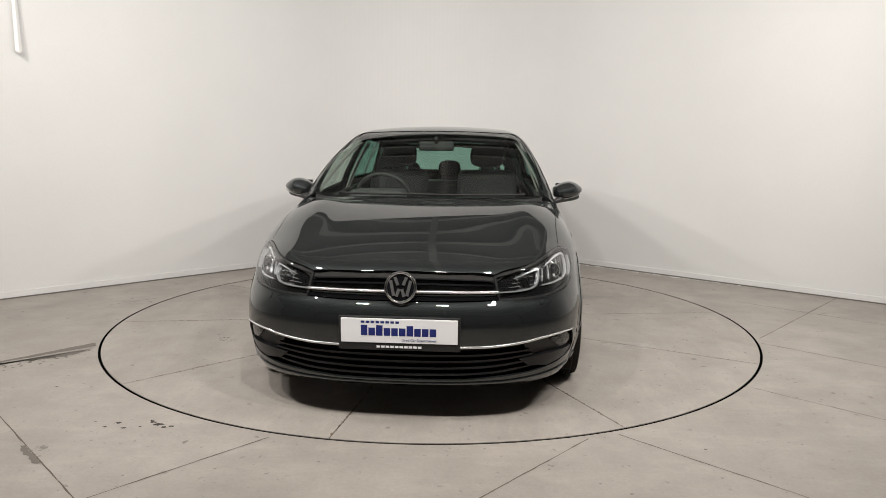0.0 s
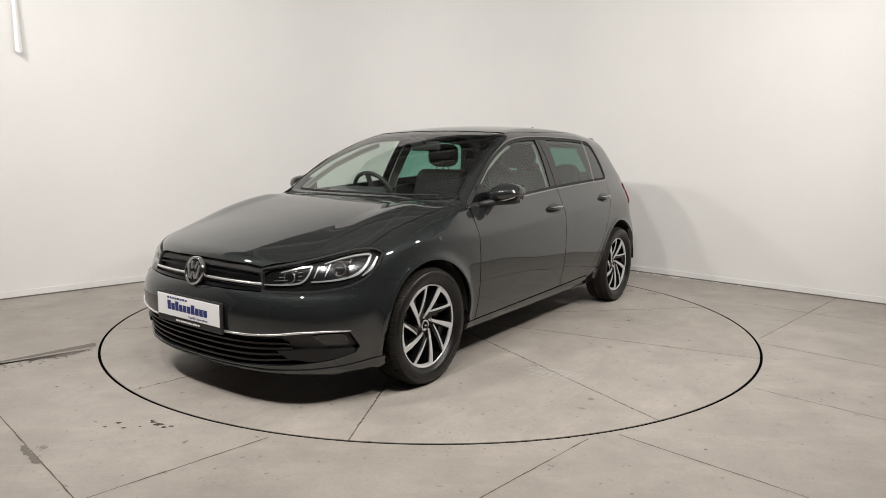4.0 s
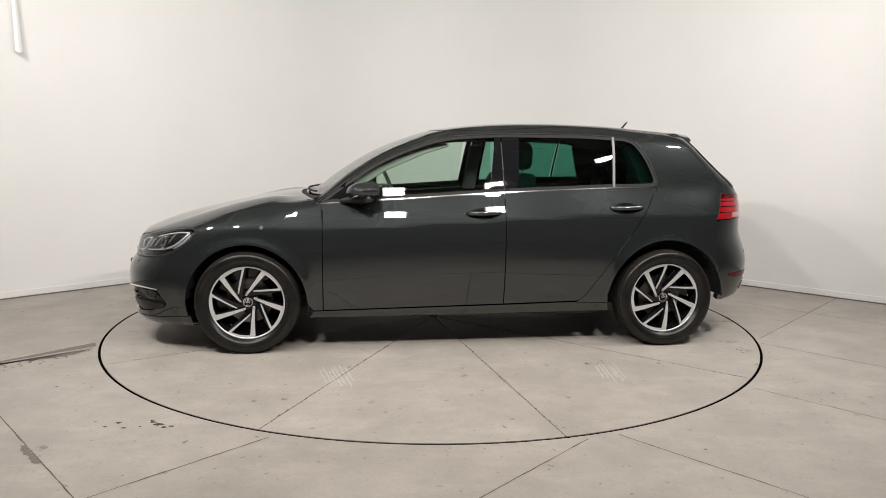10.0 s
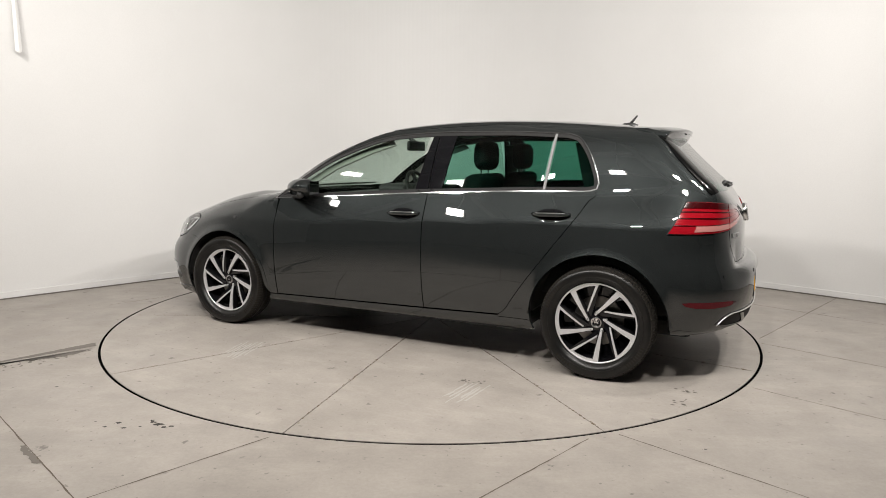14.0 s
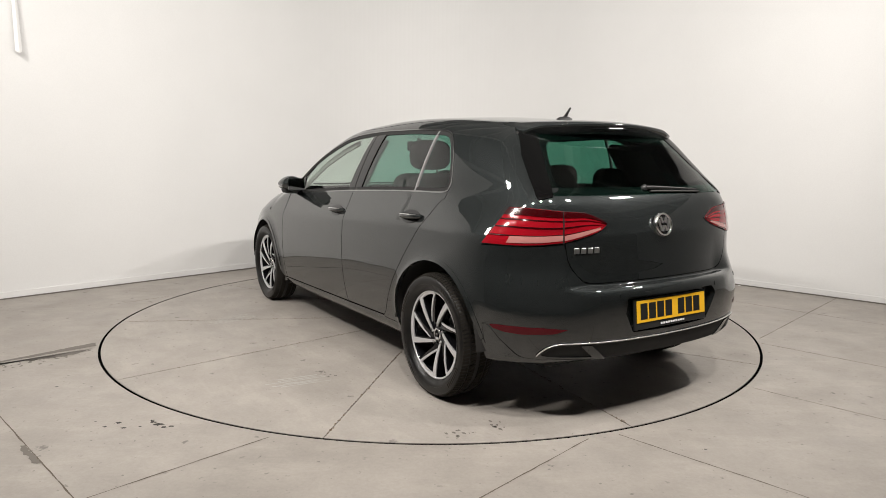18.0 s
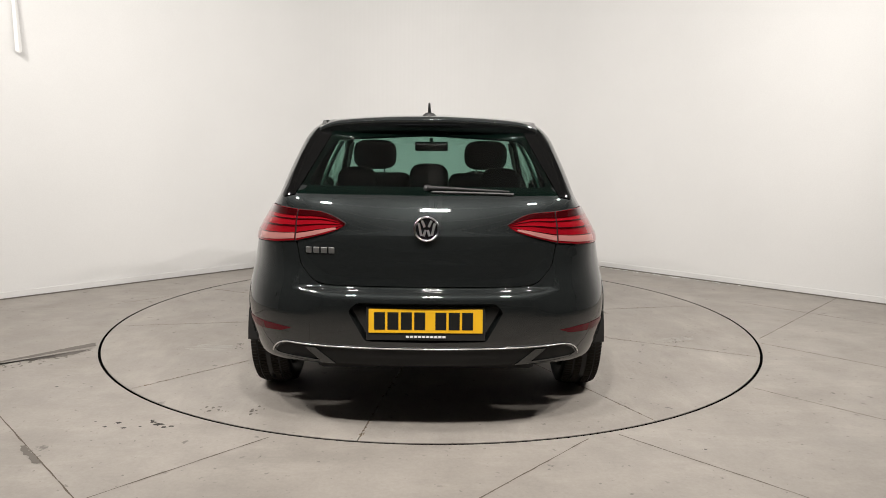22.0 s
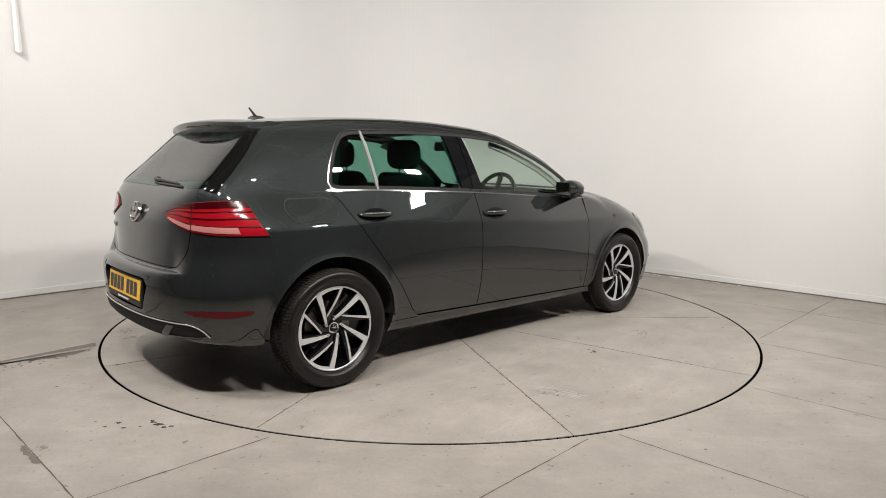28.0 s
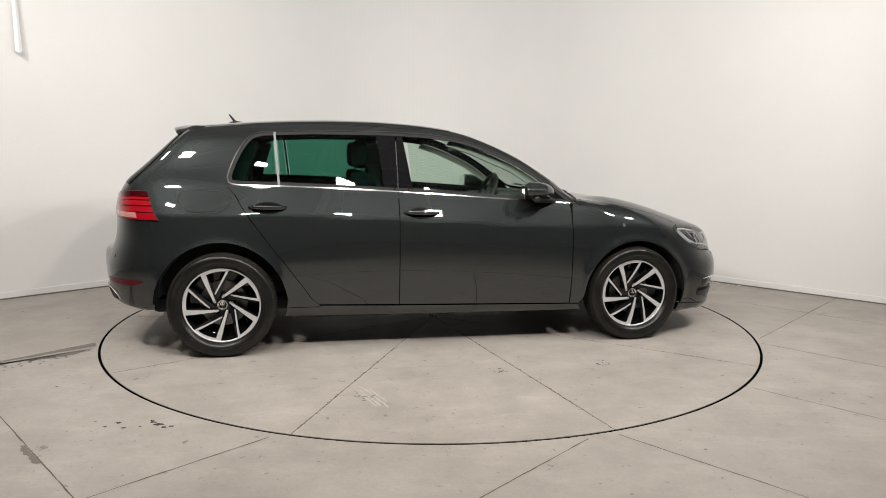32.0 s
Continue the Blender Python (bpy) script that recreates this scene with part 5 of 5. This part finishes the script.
skin("fuel_flap", FLAP, on_side, M_PAINT, car, "grey fuel filler flap", both=False, mirror=True, step=0.02, out=0.0030, thick=0.004)

# shut lines round the bonnet and tailgate: dark sheets stand for the shade in them
BON = symy(curve(BONNET_BACK, 14) + curve(BONNET_SIDE, 16)[1:] + curve(BONNET_LAMP, 8)[1:] + curve(BONNET_FRONT, 8)[1:])
skin("bonnet_gap_shade", grown(BON, 0.012), on_top, M_UNDER, car, "dark sheet for the shade in the gap round the bonnet", both=False, step=0.03, out=-0.010, thick=0.0, holes=[grown(BON, -0.03)])
skin("gate_gap_shade", grown(GATE_OUT, 0.012), on_rear, M_UNDER, car, "dark sheet for the shade in the gap round the tailgate", both=False, step=0.03, out=-0.010, thick=0.0, holes=[grown(GATE_OUT, -0.03)])
# cowl and front wipers
COWL = symy(curve([(1.075, 0.0), (1.05, 0.3), (0.995, 0.56), (0.945, 0.70)], 12) + curve([(0.88, 0.715), (0.91, 0.66), (0.95, 0.55), (1.01, 0.3), (1.033, 0.0)], 12))
skin("cowl", COWL, on_top, M_SEAL, car, "black cowl below the windscreen", both=False, step=0.04, out=-0.006, thick=0.004)
for y0, y1 in ((-0.55, 0.02), (0.0, 0.60)):
    ys = np.linspace(y0, y1, 7)
    q = on_top(np.array([(1.012 - 0.085 * (y / 0.56) ** 2, y) for y in ys]))
    part("wiper", tube_bm([Vector(p) + Vector((0.006, 0, 0.012)) for p in q], 0.007, 6), M_SEAL, car, "black windscreen wiper")


# ---------------------------------------------------------------- wheels
def spoke_bm(r0, a0, w0, r1, a1, w1, y0, y1, depth):
    p = Vector((r0 * math.cos(a0), r0 * math.sin(a0)))
    q = Vector((r1 * math.cos(a1), r1 * math.sin(a1)))
    d = (q - p).normalized()
    n = Vector((-d.y, d.x))
    bm = bmesh.new()
    ring = []
    steps = 5
    for k in range(steps + 1):
        t = k / steps
        c, w, y = p.lerp(q, t), w0 + (w1 - w0) * t, y0 + (y1 - y0) * t + 0.008 * math.sin(math.pi * t)
        ring.append([bm.verts.new((c.x + n.x * e, yy, c.y + n.y * e)) for e, yy in ((w / 2, y - depth), (w / 2, y), (-w / 2, y), (-w / 2, y - depth))])
    for a, b in zip(ring, ring[1:]):
        for k in range(4):
            bm.faces.new((a[k], b[k], b[(k + 1) % 4], a[(k + 1) % 4]))
    bm.faces.new(ring[0][::-1])
    bm.faces.new(ring[-1])
    bmesh.ops.recalc_face_normals(bm, faces=bm.faces[:])
    return bm


def tread_bm():
    """Tread blocks on both shoulders of the tyre."""
    bm = bmesh.new()
    n = 104
    for k in range(n):
        a = 2 * math.pi * k / n
        for y0, y1, r0, r1 in ((0.052, 0.082, 0.3125, 0.302), (0.012, 0.045, 0.3135, 0.3135), (-0.045, -0.012, 0.3135, 0.3135), (-0.092, -0.055, 0.302, 0.3125)):
            da = 0.025
            vs = []
            for aa, sh in ((a, 0.012), (a + da * 1.6, 0.012)):
                for y, r in ((y0, r0), (y1, r1)):
                    t = aa + (y - y0) * 0.6
                    vs.append((r * math.cos(t), y, r * math.sin(t), r))
            top = [bm.verts.new((x * (rr + 0.0014) / rr, y, z * (rr + 0.0014) / rr)) for x, y, z, rr in vs]
            low = [bm.verts.new((x * (rr - 0.006) / rr, y, z * (rr - 0.006) / rr)) for x, y, z, rr in vs]
            o = (0, 1, 3, 2)
            bm.faces.new([top[i] for i in o])
            for i, j in zip(o, o[1:] + o[:1]):
                bm.faces.new((top[i], low[i], low[j], top[j]))
    bmesh.ops.recalc_face_normals(bm, faces=bm.faces[:])
    return bm


def mesh_of(name, bm, mat, smooth=False):
    me = bpy.data.meshes.new(name)
    for f in bm.faces:
        f.smooth = smooth
    bm.to_mesh(me)
    bm.free()
    me.materials.append(mat)
    return me


W_BARREL = mesh_of("wheel", lathe_bm([(0.0, -0.03), (0.19, -0.03), (0.205, -0.02), (0.214, 0.045), (0.218, 0.056), (0.229, 0.060), (0.233, 0.052), (0.225, 0.03), (0.222, -0.09), (0.0, -0.09)], 64), M_GLOSSBLACK, True)
W_LIP = mesh_of("rim_edge", lathe_bm([(0.2155, 0.0575), (0.217, 0.0605), (0.2235, 0.0625), (0.225, 0.0605)], 72), M_ALU, True)
W_TYRE = mesh_of("tyre", lathe_bm([(0.222, 0.055), (0.232, 0.066), (0.240, 0.078), (0.252, 0.084), (0.268, 0.088), (0.285, 0.0875), (0.298, 0.082), (0.306, 0.07), (0.3105, 0.05), (0.3115, 0.0), (0.3105, -0.06), (0.306, -0.082), (0.298, -0.094), (0.268, -0.10), (0.24, -0.09), (0.222, -0.07)], 80), M_TYRE, True)
W_TREAD = mesh_of("tread", tread_bm(), M_TREAD)
W_DISC = mesh_of("brake_disc", lathe_bm([(0.07, -0.022), (0.138, -0.022), (0.14, -0.026), (0.14, -0.03)], 48), M_DISC)
W_HUB = mesh_of("hub", lathe_bm([(0.075, -0.02), (0.07, 0.012), (0.055, 0.026), (0.034, 0.032), (0.0, 0.032)], 40), M_GLOSSBLACK, True)
W_CAP = mesh_of("hub_cap", lathe_bm([(0.031, 0.030), (0.031, 0.038), (0.026, 0.042), (0.024, 0.038), (0.0, 0.040)], 32), M_CHROME, True)
W_BOLT = mesh_of("wheel_bolt", lathe_bm([(0.0085, 0.0), (0.0085, 0.02), (0.006, 0.022), (0.006, 0.014), (0.0, 0.014)], 8), M_DISC)
W_RING = mesh_of("sidewall_rib", lathe_bm([(0.2585, 0.0858), (0.2592, 0.0878), (0.2602, 0.0878), (0.261, 0.0862)], 80), M_TYRE, True)
bm = bmesh.new()
for a0, count in ((0.25, 9), (2.0, 6), (3.5, 9), (5.2, 6)):
    for k in range(count):
        a = a0 + 0.058 * k
        h = 0.010 if count == 9 else 0.007
        vs = [bm.verts.new((r * math.cos(t), 0.0884, r * math.sin(t))) for r, t in ((0.277 - h, a), (0.277 + h, a), (0.277 + h, a + 0.034), (0.277 - h, a + 0.034))]
        bm.faces.new(vs[::-1])
W_PRINT = mesh_of("sidewall_print", bm, M_TREAD)
def rim_band_bm(a0, a1, r0, r1, y0, y1, n=10):
    """A flat machined band along the rim between two spokes, narrower at its far end."""
    bm = bmesh.new()
    rows = []
    for k in range(n + 1):
        t = k / n
        a, ri = a0 + (a1 - a0) * t, r0 + 0.006 * t
        rows.append([bm.verts.new((r * math.cos(a), y, r * math.sin(a))) for r, y in ((ri, y0), (ri, y1), (r1, y1 + 0.002), (r1, y0))])
    for p, q in zip(rows, rows[1:]):
        for k in range(4):
            bm.faces.new((p[k], q[k], q[(k + 1) % 4], p[(k + 1) % 4]))
    bm.faces.new(rows[0][::-1])
    bm.faces.new(rows[-1])
    bmesh.ops.recalc_face_normals(bm, faces=bm.faces[:])
    return bm


W_WIDE, W_SLIM, W_BACK = [], [], []
for k in range(5):
    a = radians(72 * k)
    W_WIDE.append(mesh_of("spoke", spoke_bm(0.043, a - radians(46), 0.011, 0.219, a, 0.032, 0.036, 0.058, 0.006), M_ALU))
    W_WIDE.append(mesh_of("rim_band", rim_band_bm(a + radians(1), a + radians(40), 0.202, 0.2195, 0.050, 0.0575), M_ALU))
    W_BACK.append(mesh_of("spoke_web", spoke_bm(0.04, a - radians(46), 0.022, 0.219, a, 0.042, 0.031, 0.053, 0.045), M_GLOSSBLACK))
    W_SLIM.append(mesh_of("spoke", spoke_bm(0.076, a - radians(76), 0.008, 0.219, a - radians(33), 0.0135, 0.036, 0.058, 0.006), M_ALU))
    W_BACK.append(mesh_of("spoke_web", spoke_bm(0.05, a - radians(86), 0.022, 0.219, a - radians(33), 0.026, 0.030, 0.053, 0.045), M_GLOSSBLACK))
bm = bmesh.new()
for p, q in EMBLEM:
    bar(bm, Vector(p) * 0.026, Vector(q) * 0.026, 0.004, 0.039, 0.0425)
W_MARK = mesh_of("cap_bars", moved(bm, Matrix.Rotation(radians(-90), 4, "X") @ Matrix.Rotation(math.pi, 4, "Z")), M_GLOSSBLACK)


def wheel(ax, side, phase):
    w = put("wheel", W_BARREL, None, car, "five-spoke alloy wheel with bright machined faces and a black tyre")
    w.matrix_basis = Matrix.Translation((ax, 0.792 * side, HUB_Z + 0.004)) @ Matrix.Rotation(0 if side > 0 else math.pi, 4, "Z")
    for name, me, lab in (("tyre", W_TYRE, "dusty black tyre"), ("tread", W_TREAD, "tread blocks"), ("sidewall_rib", W_RING, ""), ("rim_edge", W_LIP, "bright rim edge"), ("brake_disc", W_DISC, "steel brake disc"), ("hub", W_HUB, ""), ("hub_cap", W_CAP, "chrome hub cap"), ("cap_bars", W_MARK, ""), ("sidewall_print", W_PRINT, "raised bars on the tyre wall")):
        ob = put(name, me, None, w, lab)
        if name in ("tread", "sidewall_print"):
            tagged(ob, lab, kind="stuff")
    spin = Matrix.Rotation(radians(-phase), 4, "Y")
    for me in W_WIDE + W_SLIM:
        put(me.name.split(".")[0], me, None, w, "machined bright face").matrix_basis = spin
    for me in W_BACK:
        put("spoke_web", me, None, w).matrix_basis = spin
    for k in range(5):
        a = radians(phase + 72 * k + 36)
        put("wheel_bolt", W_BOLT, None, w).matrix_basis = Matrix.Translation((0.056 * math.cos(a), 0.02, 0.056 * math.sin(a)))


for ax, side, phase in ((AXF, 1, 119), (-AXR, 1, 124), (AXF, -1, 134), (-AXR, -1, 134)):
    wheel(ax, side, phase)


# ---------------------------------------------------------------- cabin
def pillow(x0, x1, y0, y1, z0, z1, r, bend=0.0):
    """A soft block with generous round edges, leaning back by bend per metre of height."""
    bm = box_bm(x0, x1, y0, y1, z0, z1, r, 4)
    for v in bm.verts:
        v.co.x -= (v.co.z - z0) * bend
    return bm


def cushion_bm(cx, cy, cz, rx, ry, rz, e=0.62, n=20):
    """A soft rounded block: a ball squared off by the exponent e."""
    sg = lambda a: math.copysign(abs(a) ** e, a)
    bm = bmesh.new()
    rows = []
    for i in range(1, n // 2):
        t = math.pi * i / (n // 2) - math.pi / 2
        rows.append([bm.verts.new((cx + rx * sg(math.cos(t)) * sg(math.cos(u)), cy + ry * sg(math.cos(t)) * sg(math.sin(u)), cz + rz * sg(math.sin(t)))) for u in (2 * math.pi * k / n for k in range(n))])
    for p, q in zip(rows, rows[1:]):
        for k in range(n):
            bm.faces.new((p[k], p[(k + 1) % n], q[(k + 1) % n], q[k]))
    for row, z in ((rows[0], -rz), (rows[-1], rz)):
        tip = bm.verts.new((cx, cy, cz + z))
        for k in range(n):
            bm.faces.new((row[k], row[(k + 1) % n], tip))
    bmesh.ops.recalc_face_normals(bm, faces=bm.faces[:])
    return bm


def head_rest(y, x, z, owner, w=0.14):
    part("headrest", cushion_bm(x - 0.01, y, z + 0.090, 0.055, w, 0.095), M_CLOTH, owner, "black cloth headrest", smooth=True)
    for d in (-0.06, 0.06):
        part("headrest_post", tube_bm([(x + 0.01, y + d, z - 0.09), (x, y + d, z + 0.03)], 0.006, 6), M_CHROME, owner, "steel headrest post")


def front_seat(y):
    s = part("seat", pillow(-0.28, 0.26, y - 0.25, y + 0.25, 0.38, 0.56, 0.06), M_CLOTH, car, "black cloth front seat", smooth=True)
    part("backrest", pillow(-0.34, -0.20, y - 0.24, y + 0.24, 0.50, 1.10, 0.06, 0.32), M_CLOTH, s, smooth=True)
    head_rest(y, -0.45, 1.125, s)


front_seat(0.36)
front_seat(-0.36)
bench = part("rear_bench", pillow(-1.12, -0.62, -0.62, 0.62, 0.40, 0.60, 0.06), M_CLOTH, car, "black cloth rear bench with three headrests", smooth=True)
part("backrest", pillow(-1.20, -1.06, -0.62, 0.62, 0.55, 0.97, 0.05, 0.30), M_CLOTH, bench, smooth=True)
for y in (0.38, 0.0, -0.38):
    head_rest(y, -1.27, 0.965 + (0.02 if y == 0 else 0), bench, 0.105)
dash = part("dashboard", pillow(0.45, 0.98, -0.70, 0.70, 0.55, 0.925, 0.09), M_TRIM, car, "dark grey dashboard", smooth=True)
part("instrument_hood", pillow(0.44, 0.70, -0.55, -0.18, 0.90, 0.985, 0.04), M_TRIM, dash, smooth=True)
part("cabin_floor", box_bm(-0.90, 0.9, -0.68, 0.68, 0.30, 0.36), M_TRIM, car, "dark cabin floor")
part("parcel_shelf", box_bm(-1.80, -1.32, -0.56, 0.56, 0.955, 0.975, 0.005), M_TRIM, car, "black parcel shelf")
part("boot_wall", box_bm(-1.85, -1.22, -0.49, 0.49, 0.36, 0.90, 0.02), M_UNDER, car, "dark boot lining")
wheel_m = Matrix.Translation((0.40, -0.36, 0.915)) @ Matrix.Rotation(radians(-66), 4, "Y")
ring = [(0.183 * math.cos(2 * math.pi * k / 40), 0.183 * math.sin(2 * math.pi * k / 40), 0) for k in range(41)]
steer = part("steering_wheel", moved(tube_bm(ring, 0.015, 10), wheel_m), M_BLACK, car, "black three-spoke steering wheel on the right-hand side", smooth=True)
bm = bmesh.new()
for a in (200, 340, 270):
    bar(bm, (0, 0), (0.18 * math.cos(radians(a + 90)), 0.18 * math.sin(radians(a + 90))), 0.035, -0.012, 0.006)
part("wheel_spokes", moved(bm, wheel_m), M_TRIM, steer)
part("horn_pad", moved(lathe_bm([(0.0, 0.022), (0.055, 0.016), (0.065, -0.02), (0.0, -0.03)], 24, "z"), wheel_m), M_TRIM, steer, smooth=True)
part("inner_mirror", pillow(0.235, 0.265, -0.125, 0.125, 1.245, 1.315, 0.014), M_BLACK, car, "black inner mirror", smooth=True)
part("mirror_stalk", tube_bm([(0.25, 0, 1.30), (0.30, 0, 1.335)], 0.015, 8), M_BLACK, car)
skin("headlining", symy(curve([(0.10, 0.0), (0.09, 0.3), (0.06, 0.52)], 8) + curve([(0.06, 0.53), (-0.6, 0.53), (-1.2, 0.49), (-1.44, 0.45)], 12) + [(-1.45, 0.0)]), on_top, M_HEAD, car, "pale headlining", both=False, step=0.08, out=-0.04, thick=0.0)
A_TRIM = xz_of_top([(0.80, 0.69), (0.55, 0.65), (0.3, 0.60), (0.14, 0.555)])
skin("pillar_trim", [(x - 0.02, z - 0.02) for x, z in A_TRIM] + [(x - 0.06, z - 0.065) for x, z in A_TRIM[::-1]], on_side, M_HEAD, car, "pale pillar lining", step=0.04, out=-0.05, thick=0.01)
skin("pillar_trim", [(-0.20, 0.96), (-0.31, 0.96), (-0.345, 1.33), (-0.235, 1.33)], on_side, M_HEAD, car, "pale pillar lining", step=0.05, out=-0.045, thick=0.01)
skin("pillar_trim", [(-1.20, 1.02), (-1.60, 1.05), (-1.48, 1.3), (-1.10, 1.33)], on_side, M_CLOTH, car, "dark rear pillar lining", step=0.06, out=-0.06, thick=0.05)
for a, b, foot in ((0.85, -0.22, [(-0.22, 0.45), (0.85, 0.45)]), (-0.28, -1.22, [(-1.22, 0.82), (-0.98, 0.72), (-0.86, 0.45), (-0.28, 0.45)])):
    q = [p for p in curve(BELT, 40) if b < p[0] < a]
    skin("door_lining", [(x, z - 0.006) for x, z in q] + foot, on_side, M_TRIM, car, "dark door lining", step=0.07, out=-0.06, thick=0.02)

for ob in car.children:
    ob.matrix_basis = rig @ ob.matrix_basis


# ---------------------------------------------------------------- what moves
def motions():
    times = [0, 0.1] + [0.5 * k for k in range(1, 64)] + [31.9, 32]
    rows = [(t, pose(0, 0, 0, 0, 0, -90 - START - SPEED * t)) for t in times]
    walk(car, rows)
    walk(turntable, rows)


motions()
